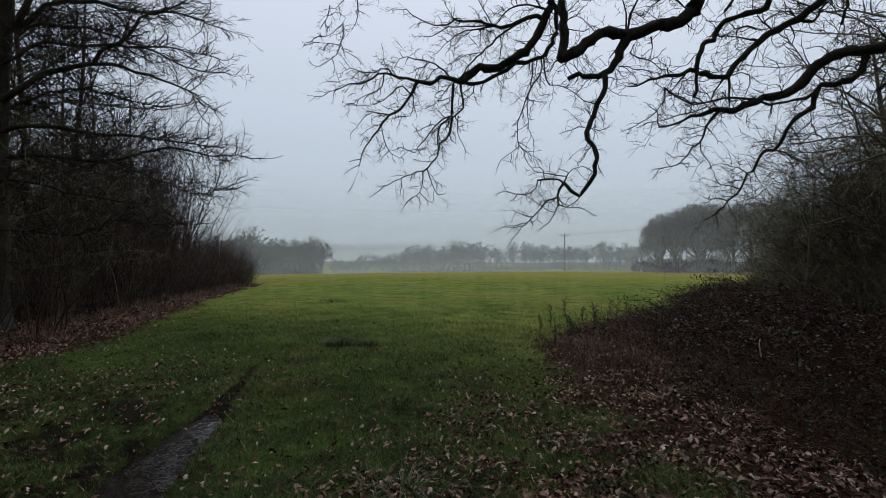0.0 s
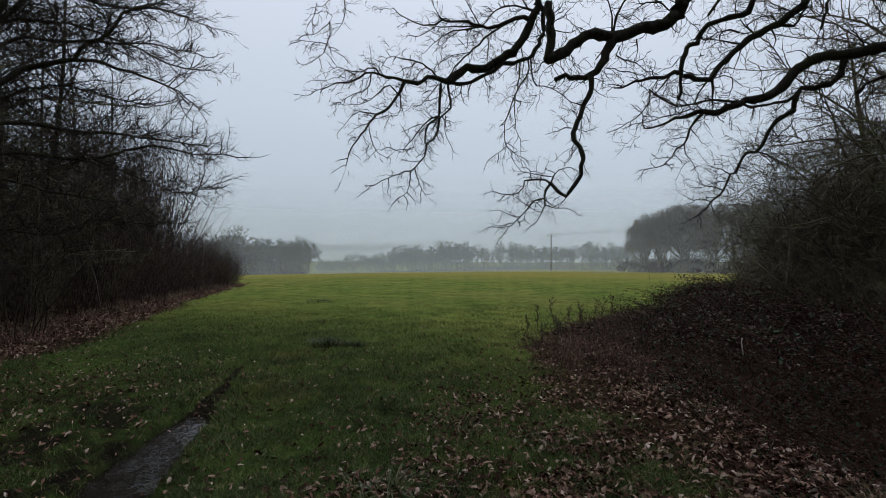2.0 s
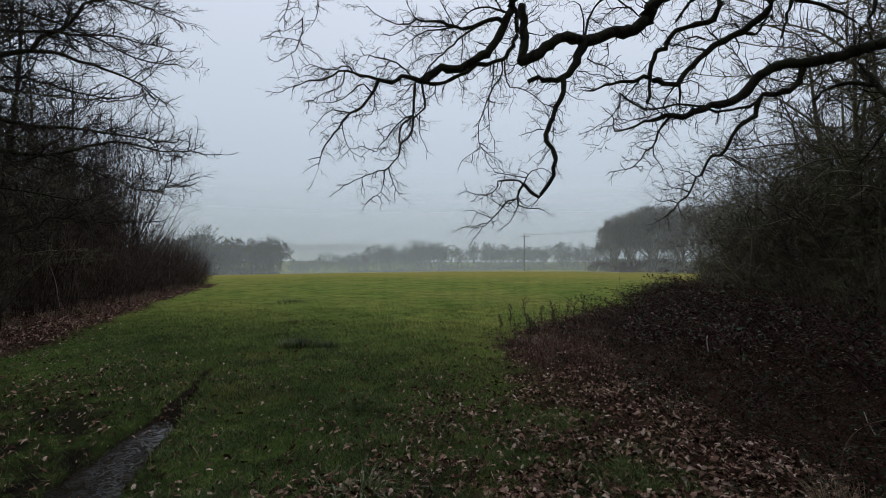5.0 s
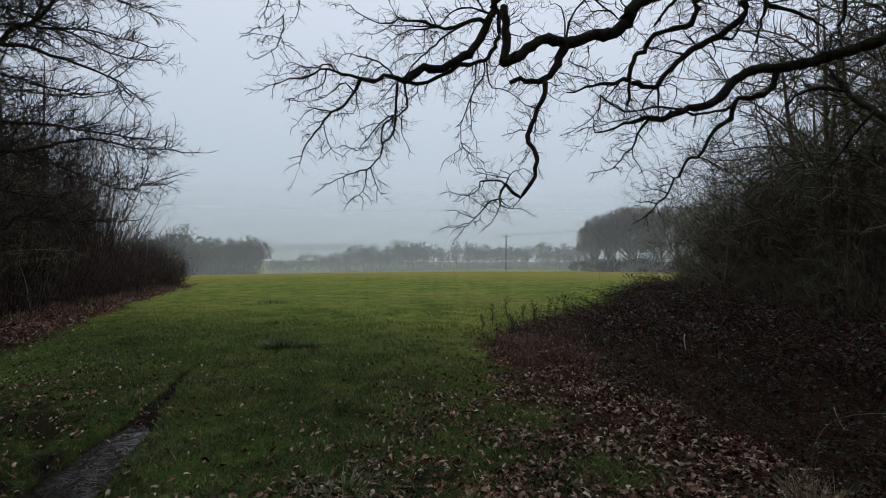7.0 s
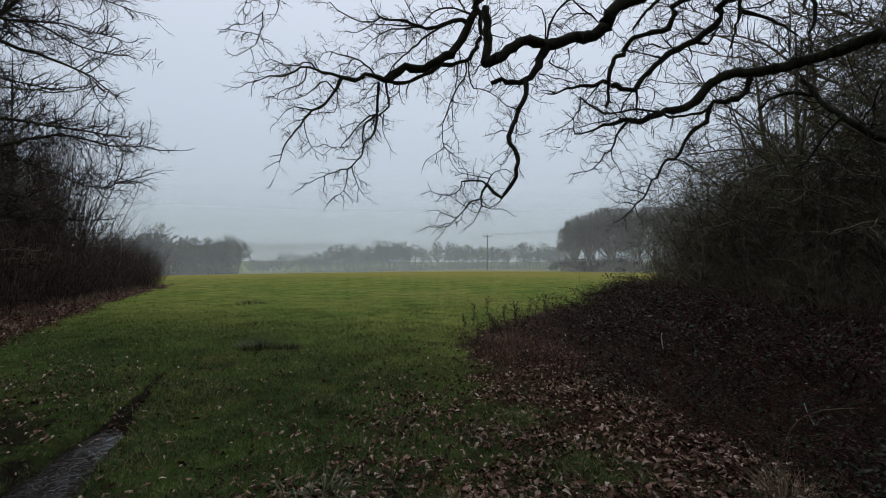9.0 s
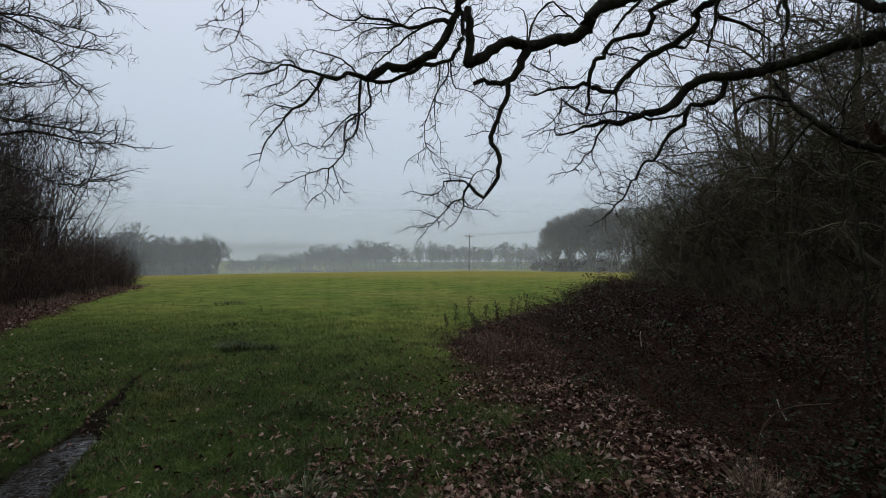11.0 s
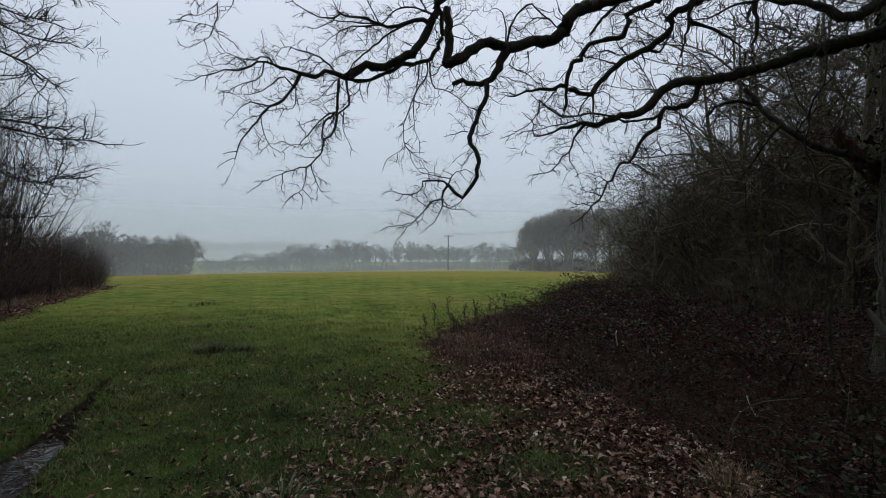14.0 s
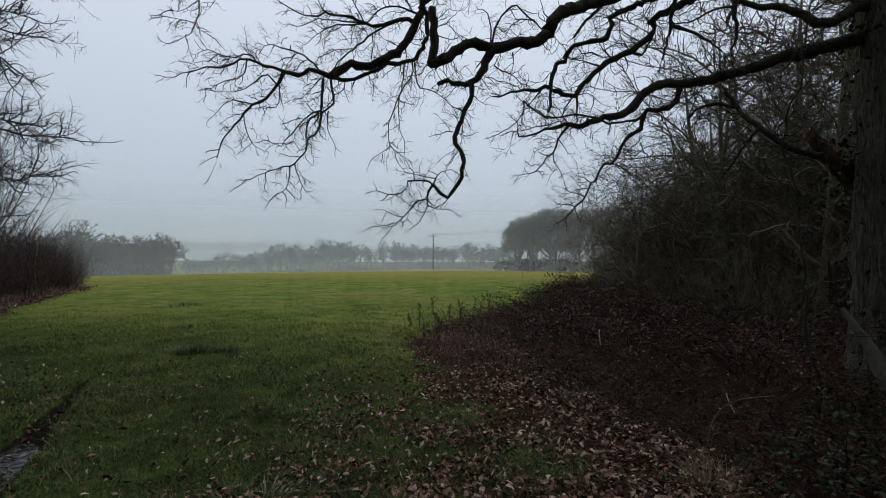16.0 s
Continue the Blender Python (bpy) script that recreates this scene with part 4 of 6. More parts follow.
oak_limb(0.09, 0.03, (6.3, 4.95, 5), (5.33, 5.14, 4.49), (5.19, 5.27, 4.66), (5.03, 5.42, 4.8), (4.82, 5.61, 4.91), (4.64, 5.76, 5.05))
oak_limb(0.04, 0.014, (4.51, 5.61, 4.97), (4.51, 5.61, 4.75), (4.52, 5.61, 4.57), (4.48, 5.64, 4.34))
oak_limb(0.04, 0.012, (3.86, 5.84, 5.27), (3.8, 5.88, 4.81), (3.76, 5.9, 4.55), (3.69, 5.95, 4.27))
oak_limb(0.046, 0.030, (5.72, 5.45, 2.92), (5.3, 5.4, 2.98), (4.94, 5.30, 3.02), (4.79, 5.35, 3.14), (4.67, 5.43, 3.28), (4.61, 5.53, 3.4), (4.55, 5.64, 3.59), (4.48, 5.76, 3.85))
oak_limb(0.03, 0.01, (3.97, 6.12, 4.85), (4.2, 5.97, 4.68), (4.33, 5.87, 4.53), (4.46, 5.78, 4.38))
oak_limb(0.03, 0.012, (4.55, 5.64, 3.59), (4.41, 5.82, 3.68), (4.25, 5.94, 3.67), (4.11, 6.03, 3.54))
oak_limb(0.02, 0.006, (4.67, 5.41, 3.28), (4.55, 5.5, 3.1), (4.45, 5.6, 2.85))
oak_limb(0.02, 0.005, (4.46, 5.53, 4.85), (4.24, 5.69, 4.85), (4.03, 5.84, 4.76), (3.81, 5.99, 4.82))

# the crown above, out of reach of the lane
for a, z, length, r in ((200, 5.4, 6.0, 0.17), (165, 6.8, 5.5, 0.15), (235, 7.4, 6.5, 0.16), (270, 8.2, 6.0, 0.14), (300, 9.5, 5.0, 0.12),
                        (130, 8.8, 5.0, 0.12), (20, 9.2, 4.5, 0.12), (330, 10.6, 4.0, 0.10), (60, 7.5, 4.5, 0.12), (215, 10.4, 5.0, 0.11)):
    _d = Vector((math.sin(radians(a)), math.cos(radians(a)), 0.32))
    _p = wander(Vector((6.4, 5.05, z)), _d, length, 7, 0.16)
    _limb, _path = branch_part(oak, _p, r, 0.03, M_OAK, 8, origin=OAK, step=0.25)
    _s = Wood()
    fronds(_s, _path, 0.26, 0.8, 1.9, 0.018, 3, 0.15, 0.26, 48, 0.2, 0.2, None, 0.0, 0.6)
    spray("", _s.mesh("twig_spray", M_TWIG, 2, OAK), _limb, "fine crooked twigs")
# a limb torn off beside the trunk, its end splintered
random.seed(12)
_limb, _ = branch_part(oak, [(6.25, 5.3, 2.45), (5.95, 5.38, 2.66), (5.74, 5.45, 2.86), (5.58, 5.5, 3.1), (5.46, 5.54, 3.28)], 0.17, 0.055, M_TORN, 15, "torn_limb", OAK, 0.4, 0.05, 0.03)
tagged(_limb, "rust-brown splintered stump of a torn limb")


def leaf_cloud(points, size, ways=None, fold=0.25, droop=0.0):
    """Small folded oval leaves at points: verts and faces."""
    n = len(points)
    p = np.asarray(points, dtype=float)
    d = np.random.normal(0, 1, (n, 3)) if ways is None else np.asarray(ways) + np.random.normal(0, 0.5, (n, 3))
    d[:, 2] -= droop
    d /= np.linalg.norm(d, axis=1, keepdims=True) + 1e-9
    s = np.cross(d, np.random.normal(0, 1, (n, 3)) * 0.4 + np.array([0, 0, 1.0]))
    s /= np.linalg.norm(s, axis=1, keepdims=True) + 1e-9
    u = np.cross(s, d)
    L = (size * np.random.uniform(0.6, 1.3, n))[:, None]
    rows = [(0.0, 0.0, 0.0), (0.5, 0.30, fold), (0.5, -0.30, fold), (1.0, 0.0, -0.12), (0.5, 0.0, 0.0)]
    v = np.stack([p + d * L * a + s * L * b + u * L * c * 0.5 for a, b, c in rows], axis=1)
    base = np.arange(n)[:, None] * 5
    tris = np.concatenate([base + np.array([t]) for t in ([0, 1, 4], [0, 4, 2], [1, 3, 4], [4, 3, 2])])
    return v.reshape(-1, 3), [tris]


# ivy on the oak, round the first fork and down the trunk
np.random.seed(5)
_n = 900
_a = np.random.uniform(0, 2 * np.pi, _n)
_h = np.concatenate([np.random.normal(4.4, 0.55, 500), np.random.uniform(0.6, 6.5, 400)])
_rad = 0.68 - 0.03 * _h + np.random.uniform(-0.03, 0.12, _n)
_pts = np.stack([6.3 + _rad * np.cos(_a), 4.95 + _rad * np.sin(_a), _h], axis=-1)
_pts = np.concatenate([_pts, np.array([5.9, 5.35, 2.75]) + np.random.normal(0, 1, (260, 3)) * np.array([0.24, 0.16, 0.26])])
_v, _f = leaf_cloud(_pts, 0.075, None, 0.2, 0.8)
part("ivy", mesh_of("ivy", _v - np.array(OAK), _f, M_IVY), oak, "dark glossy ivy leaves clinging to the bark")

random.seed(13)
sapling = thing("sapling", "thin dark crooked sapling standing close to the oak", "sapling", at=(4.98, 5.08, rest(4.98, 5.08)))
_limb, _path = branch_part(sapling, [(4.98, 5.08, 0.2), (4.93, 5.11, 1.77), (4.91, 5.13, 2.17), (4.86, 5.17, 2.58), (4.82, 5.22, 2.89), (4.83, 5.2, 3.3), (4.95, 5.1, 3.8), (5.0, 5.15, 4.3)], 0.024, 0.008, M_OAK, 7, "stem", sapling.location, 0.1, 0.10, 0.03)
_s = Wood()
fronds(_s, _path, 0.16, 0.3, 0.9, 0.006, 2, 0.06, 0.34, 50, 0.3, 0.0, None, 0.0, 0.7)
spray("", _s.mesh("twig_spray", M_TWIG, 2, sapling.location), _limb, "thin crooked twigs")

# the broad tree on the edge of the west wood
random.seed(23)
BEECH = (-11.7, 9.55, rest(-11.7, 9.55) - 0.1)
beech = thing("woodland_tree", "tall bare tree with long sweeping branches edging the wood", "tree", at=BEECH)
_w = Wood()
_path = curve_through([(-11.75, 9.5, BEECH[2]), (-11.7, 9.55, 2.0), (-11.72, 9.55, 5.0), (-11.6, 9.6, 8.0), (-11.4, 9.7, 12.0), (-11.5, 9.8, 15)], 0.25)
_w.add(_path, [0.42 * (1 - 0.05 * p.z) + 0.2 * math.exp(-(p.z - BEECH[2]) * 2) for p in _path])
part("trunk", _w.mesh("trunk", M_BEECH, 18, BEECH, 0.04), beech, "dark upright trunk")


def beech_limb(r0, r1, *pts):
    limb, path = branch_part(beech, pts, 0.72 * r0, r1, M_BEECH, 7, origin=BEECH, step=0.2, crook=0.03)
    fine = Wood()
    fronds(fine, path, 0.06, 0.35, 1.5, 0.0145, 3, 0.075, 0.32, 52, 0.08, 0.3, Vector((0.45, 0.25, 0.25)), 0.015, 0.8, 0.45)
    spray("", fine.mesh("twig_spray", M_TWIG_L, 2, BEECH), limb, "dense fine twigs")


beech_limb(0.13, 0.012, (-11.7, 9.55, 5.13), (-11.16, 9.57, 5.38), (-10.74, 9.8, 5.85), (-10.3, 10.05, 6.11), (-9.88, 10.28, 6.29), (-9.52, 10.48, 6.35), (-9.09, 10.69, 6.22), (-8.56, 10.93, 6.09), (-8.04, 11.15, 5.91), (-7.5, 11.34, 5.54))
beech_limb(0.07, 0.01, (-9.81, 10.27, 6.28), (-9.68, 10.32, 6.59), (-9.33, 10.52, 6.89), (-9.08, 10.65, 7.25), (-9, 10.66, 7.53), (-8.51, 10.92, 7.8), (-7.95, 11.21, 7.77), (-7.22, 11.53, 7.52))
beech_limb(0.11, 0.015, (-11.7, 9.55, 6.83), (-11.03, 9.72, 7.08), (-10.76, 9.88, 7.52), (-10.41, 10.12, 7.73), (-9.93, 10.43, 7.89), (-9.49, 10.69, 7.8), (-9.07, 10.93, 7.79), (-8.65, 11.16, 7.96), (-8.1, 11.42, 8.4))
beech_limb(0.07, 0.012, (-11.7, 9.55, 6.77), (-11.18, 9.85, 7.02), (-11.03, 9.98, 7.16), (-10.61, 10.33, 7.25), (-10.27, 10.6, 7.36), (-9.98, 10.83, 7.29), (-9.49, 11.18, 7.12), (-8.85, 11.59, 7.19), (-8.04, 12.07, 7.13))
beech_limb(0.07, 0.012, (-11.7, 9.55, 5.96), (-11.06, 9.53, 6.21), (-10.68, 9.73, 6.6), (-10.24, 9.98, 6.61), (-9.53, 10.35, 6.74), (-8.78, 10.71, 6.76), (-7.96, 11.04, 6.4), (-7.15, 11.33, 6.33))
beech_limb(0.1, 0.012, (-11.7, 9.55, 4.35), (-11.15, 9.58, 4.6), (-10.69, 9.9, 4.7), (-10.19, 10.22, 4.69), (-9.74, 10.5, 4.64), (-9.17, 10.83, 4.68), (-8.57, 11.14, 4.63), (-8.01, 11.41, 4.61), (-7.29, 11.72, 4.53))
beech_limb(0.1, 0.01, (-11.7, 9.55, 3.68), (-11.29, 9.57, 3.93), (-10.87, 9.81, 4), (-10.38, 10.08, 4.02), (-9.83, 10.36, 3.98), (-9.24, 10.64, 4.08), (-8.72, 10.87, 4.32), (-8.16, 11.1, 4.41), (-7.53, 11.33, 4.27), (-6.76, 11.57, 4.25))
beech_limb(0.06, 0.01, (-11.7, 9.55, 3.13), (-11.16, 9.42, 3.38), (-10.59, 9.73, 3.29), (-9.94, 10.08, 3.12), (-9.25, 10.41, 3.02), (-8.73, 10.64, 2.93), (-8.19, 10.86, 2.73))
beech_limb(0.04, 0.01, (-11.17, 9.24, 2.24), (-10.64, 9.64, 2.26), (-10.14, 10, 2.18), (-9.64, 10.33, 2.3), (-9.48, 10.41, 2.54), (-8.84, 10.79, 2.51), (-8.03, 11.22, 2.48))
beech_limb(0.045, 0.01, (-9.92, 10.16, 3.72), (-9.55, 10.38, 3.98), (-9.19, 10.59, 3.88), (-8.61, 10.9, 3.6), (-7.78, 11.3, 3.26), (-7.17, 11.56, 3.5))
beech_limb(0.06, 0.012, (-11.7, 9.55, 4.92), (-11.56, 9.87, 5.17), (-11.01, 10.33, 5.65), (-10.4, 10.81, 5.86), (-9.71, 11.3, 5.7), (-8.96, 11.78, 5.68))
beech_limb(0.14, 0.04, (-11.7, 9.55, 6.77), (-11.14, 9.59, 7.02), (-10.82, 9.68, 7.84), (-10.25, 9.95, 8.76), (-9.27, 10.49, 9.58))

for a, z, length in ((100, 9.5, 6.0), (60, 10.5, 5.5), (140, 8.5, 6.0), (200, 9.0, 5.0), (280, 9.0, 5.0), (20, 11.5, 5.0), (120, 12.0, 5.0)):
    _d = Vector((math.sin(radians(a)), math.cos(radians(a)), 0.45))
    _limb, _path = branch_part(beech, wander(Vector((-11.5, 9.65, z)), _d, length, 6, 0.12), 0.10, 0.02, M_BEECH, 6, origin=BEECH, step=0.3)
    _s = Wood()
    fronds(_s, _path, 0.16, 0.8, 1.8, 0.018, 3, 0.12, 0.24, 46, 0.15, 0.3, Vector((0, 0, 1)), 0.04, 0.7)
    spray("", _s.mesh("twig_spray", M_TWIG_L, 2, BEECH), _limb, "dense fine twigs")


def winter_tree(name, label, group, seed, height, trunk_r, limbs, reach, rise, levels, bark_m, twig_m, first=0.25, crook=0.14, sides=6, dome=0.0, flat=0.15, arch=0.05):
    """A bare tree at the origin: trunk, limbs and their twigs."""
    random.seed(seed)
    tree = thing(name, label, "tree", group)
    path = wander(Vector((0, 0, -0.15)), Vector((0, 0, 1)), height * 0.92, 9, 0.06, Vector((0, 0, 1)), 0.1)
    path = curve_through(path, height / 24)
    w = Wood()
    w.add(path, [trunk_r * (1 - 0.88 * i / len(path)) + trunk_r * 0.5 * math.exp(-i * 0.9) for i in range(len(path))])
    part("trunk", w.mesh("trunk", bark_m, sides + 4, (0, 0, 0), 0.05), tree)
    for i in range(limbs):
        q = lerp(first, 0.97, i / max(1, limbs - 1))
        at = path[min(len(path) - 1, int(q * len(path)))]
        a = i * 2.4 + rnd(-0.5, 0.5)
        profile = 1.0 - dome * abs(q - 0.5) * 1.2 if dome else 1.08 - 0.75 * q
        d = Vector((math.sin(a), math.cos(a), rise + 0.7 * q * rise + rnd(-0.1, 0.15)))
        length = reach * profile * rnd(0.8, 1.15)
        limb, lp = branch_part(tree, wander(at, d, length, 8, crook, Vector((0, 0, 1)), arch), trunk_r * 0.52 * (1.15 - q), 0.012, bark_m, sides, step=length / 9)
        fine, (spacing, short, long, thick, depth, seg, every) = Wood(), levels
        fronds(fine, lp, spacing, short, long, thick, depth, seg, crook * 1.7, 48, 0.14, flat, Vector((0, 0, 1)), 0.02, every)
        spray("", fine.mesh("twig_spray", twig_m, 2), limb)
    return tree


def put(tree, first, x, y, turn, scale=1.0, sink=0.0, tall=1.0):
    m = Matrix.LocRotScale((x, y, rest(x, y) - sink), Euler((0, 0, radians(turn))), (scale, scale, scale * tall))
    if first:
        tree.matrix_basis = m
        return tree
    return copy_thing(tree, m)


def stand(trees, places, seed=1, sink=0.05):
    """Set the given trees, and copies of them, at the places (x, y, scale)."""
    random.seed(seed)
    used = set()
    for i, (x, y, s) in enumerate(places):
        j = i % len(trees)
        put(trees[j], j not in used, x, y, rnd(0, 360), s, sink, rnd(0.92, 1.1))
        used.add(j)


WOOD_LV = (0.24, 0.8, 2.0, 0.018, 3, 0.15, 0.75)
wood_a = winter_tree("wood_tree", "slender dark bare tree in the shade of the wood", "trees of the west wood", 3, 13, 0.12, 15, 3.8, 0.45, WOOD_LV, M_BEECH, M_TWIG_L)
wood_b = winter_tree("wood_tree", "slender dark bare tree in the shade of the wood", "trees of the west wood", 4, 15, 0.13, 16, 4.2, 0.5, WOOD_LV, M_BEECH, M_TWIG_L, 0.2)
stand([wood_a, wood_b], [(-15.0, 14.5, 0.95), (-16.2, 12.5, 1.0), (-15.5, 18.0, 0.7), (-18.5, 16.5, 1.0), (-16.6, 14.0, 0.95), (-14.6, 13.2, 0.95), (-16.0, 16.0, 0.85), (-17.8, 18.8, 0.75), (-21.5, 21.0, 0.75),
                         (-24.5, 27.0, 0.6), (-14.8, 8.0, 1.0), (-12.6, 5.2, 0.95), (-17.5, 9.0, 1.05), (-21, 12, 1.0)], 2)

HAW_LV = (0.17, 0.5, 1.6, 0.017, 3, 0.10, 0.70)
haw_a = winter_tree("hawthorn_tree", "tangled bare hawthorn with mossy crooked branches above the brambles", "tangled trees behind the brambles", 7, 7.5, 0.13, 13, 4.2, 0.42, HAW_LV, M_HAW, M_HAW, 0.12, 0.23, 5, 0.5, 0.35, -0.05)
haw_b = winter_tree("hawthorn_tree", "tangled bare hawthorn with mossy crooked branches above the brambles", "tangled trees behind the brambles", 8, 8.5, 0.14, 14, 4.4, 0.48, HAW_LV, M_HAW, M_HAW, 0.1, 0.23, 5, 0.5, 0.35, -0.05)
stand([haw_a, haw_b], [(8.8, 13.4, 0.62), (10.4, 12.4, 0.92), (10.8, 16.2, 0.75), (9.4, 9.6, 0.85), (12.2, 9.8, 1.1), (12.6, 17.0, 1.0), (13.4, 13.4, 1.15),
                       (14.0, 21.5, 0.85), (15.5, 9.0, 1.2), (16.5, 18.0, 1.1), (9.2, 6.8, 0.85), (8.4, 8.3, 0.7), (15.5, 12.5, 1.2),
                       (7.2, 13.0, 0.50), (7.9, 12.0, 0.62), (8.6, 11.6, 0.78), (8.2, 10.2, 0.66), (9.5, 12.2, 0.9), (11.0, 10.2, 1.1), (9.8, 8.4, 0.95)], 3)
for i, (x, y, s) in enumerate(((-12.7, 12.2, 1.05), (-14.4, 15.2, 0.8), (-13.2, 8.2, 1.1), (11.2, 8.6, 1.4), (12.8, 10.9, 1.45),
                               (-14.6, 11.4, 1.35), (-13.6, 10.2, 1.2), (-15.8, 13.0, 1.3), (-13.4, 13.4, 0.95),
                               (12.2, 13.2, 1.35), (14.6, 11.0, 1.7), (10.9, 15.0, 1.1), (16.5, 15.0, 1.7), (11.8, 11.4, 1.5), (15.8, 12.8, 1.9))):
    tagged(put((haw_a, haw_b)[i % 2], False, x, y, 75 * i, s, 0.05), "bushy dark bare tree crowding the wood edge", "", "bushy trees of the wood edges")
stand([winter_tree("wood_tree", "slim grey bare tree behind the hawthorns", "trees of the east wood", 14, 13, 0.2, 11, 3.4, 0.7, WOOD_LV, M_OAK, M_TWIG, 0.3)],
      [(13.6, 9.6, 1.2), (12.0, 7.2, 1.1), (17.5, 12.0, 1.3)], 4)

def forked_tree(name, label, category, group, seed, height, wide, trunk_r, depth, thick, bark_m, twig_m, mains=6, bare=0.24, twigs=2):
    random.seed(seed)
    np.random.seed(seed)
    tree = thing(name, label, category, group)
    stem, boughs = forked_crown(height, wide, depth, thick, mains, bare, twigs)
    w = Wood()
    w.add(stem, [trunk_r * f for f in (1.35, 1.0, 0.9, 0.75, 0.6, 0.45)])
    part("trunk", w.mesh("trunk", bark_m, 7, (0, 0, 0), 0.05), tree)
    for path, radii, branches in boughs:
        w, fine = Wood(), Wood()
        w.add(path, radii)
        limb = part("limb", w.mesh("limb", bark_m, 5), tree)
        for p, r in branches:
            fine.add(p, r)
        spray("", fine.mesh("twig_spray", twig_m, 2), limb)
    return tree


COPSE = ("round-headed bare tree with pale trunk in thin mist", "tree", "trees of the far copse")
copse_a = forked_tree("copse_tree", *COPSE, 31, 13.0, 5.2, 0.30, 6, 0.030, M_COPSE, M_COPSE, 7, 0.2, 3)
copse_b = forked_tree("copse_tree", *COPSE, 32, 13.5, 4.8, 0.32, 6, 0.030, M_COPSE, M_COPSE, 7, 0.16, 3)
copse_c = forked_tree("copse_tree", *COPSE, 33, 12.0, 5.4, 0.28, 6, 0.030, M_COPSE, M_COPSE, 8, 0.12, 3)
stand([copse_a, copse_b, copse_c], [(30.0, 104, 0.60), (31.8, 107, 0.80), (33.6, 105, 0.95), (35.6, 107, 1.08), (37.8, 104, 1.14), (40.2, 107, 1.20), (42.6, 104, 1.16), (45.2, 106, 1.18), (48, 104, 1.16), (51, 105, 1.2), (36.5, 113, 1.18),
                                    (41.5, 114, 1.25), (47, 113, 1.2), (32.5, 113, 0.92), (54, 105, 1.2)], 5)
MISTY = ("pale misty bare scrub filling the copse", "shrub", "scrub in the copse")
shrub_a = forked_tree("copse_shrub", *MISTY, 34, 4.2, 2.9, 0.06, 5, 0.028, M_COPSE, M_COPSE, 7, 0.0)
shrub_b = forked_tree("copse_shrub", *MISTY, 35, 3.6, 3.0, 0.06, 5, 0.028, M_SHRUB, M_SHRUB, 7, 0.0)
stand([shrub_a, shrub_b], [(29.0, 102, 0.6), (31.0, 101.5, 0.8), (41.2, 99.5, 0.75), (33.2, 102, 0.85), (35.5, 101, 0.8), (44.0, 99, 0.9), (37.5, 102, 0.9), (39.5, 101.5, 0.85), (42.5, 102, 0.9), (45.5, 101.5, 1.0),
                           (47.5, 99, 1.0), (49, 102, 1.2), (52, 102, 1.3), (34.2, 109, 1.4), (40, 109, 1.4), (46, 109, 1.5), (31.5, 108, 1.1), (37, 110, 1.4), (43, 110, 1.5), (33, 112, 1.3), (49, 108, 1.5), (32, 121, 1.6), (36, 122, 1.9), (40, 121, 1.9), (44, 122, 2.0), (48, 121, 2.0), (34, 120, 1.8), (38, 120, 1.9), (42, 120, 1.9), (46, 120, 2.0), (29.5, 120, 1.1)], 15, 0.6)
# unseen trees behind the lane, added to shade the near ground
BACK_LV = (0.22, 1.0, 2.4, 0.024, 3, 0.20, 0.75)
big = winter_tree("spreading_tree", "unseen broad bare tree with dense twigs, added to shade the near ground", "trees behind the lane", 17, 13, 0.4, 20, 7.0, 0.32, BACK_LV, M_OAK, M_TWIG, 0.36, 0.15, 6, 0.4)
stand([big], [(-4.5, -1.8, 1.0), (-6.6, -0.3, 0.9), (1.6, -2.6, 1.0), (-8.8, 1.2, 1.0), (5.5, -1.0, 0.95), (-1.8, -5.5, 1.1), (-9.8, -1.6, 1.05), (-6.8, -4.2, 1.1)], 12)
# more wood trees out of view, added to darken the foreground
UNSEEN_WOOD = [(-3.5, -3.5, 1.0), (2.0, -4.5, 1.1), (6.5, -3.0, 1.0), (-8.0, -2.5, 1.05), (-11.0, 1.5, 1.0), (9.5, 0.5, 1.05), (-6.0, -8.0, 1.15), (4.5, -9.0, 1.15), (-0.5, -9.5, 1.2), (11.0, -5.0, 1.1)]
for i, (x, y, s) in enumerate(UNSEEN_WOOD):
    put((wood_a, wood_b)[i % 2], False, x, y, 47 * i, s, 0.05)


# ---- thickets ----
def thicket(seed, height, spread, stems, levels, material, label, group, crook=0.09, up=0.35):
    random.seed(seed)
    shrub = thing("thicket_shrub", label, "shrub", group)
    fine = twig_store(len(levels))
    for i in range(stems):
        a, r = rnd(0, 2 * math.pi), spread * 0.55 * math.sqrt(random.random())
        foot = Vector((r * math.sin(a), r * math.cos(a), -0.1))
        d = Vector((math.sin(a) * 0.5 * r / spread + rnd(-.16, .16), math.cos(a) * 0.5 * r / spread + rnd(-.16, .16), 1))
        path = wander(foot, d, height * rnd(0.55, 1.05), 7, crook)
        w = Wood()
        r0 = rnd(0.008, 0.022)
        w.add(path, [lerp(r0, 0.003, j / 7) for j in range(8)])
        if i < 14:
            part("stem", w.mesh("stem", material, 4), shrub)
        else:
            fine[1].paths += w.paths
        sprout(fine, path, 0.01, levels, 0.12, 0.0, Vector((0, 0, up)), max(0.13, crook), Vector((0, 0, 1)), up * 0.17)
    spray("", fine[1].mesh("twig_spray", material, 2), shrub)
    return shrub


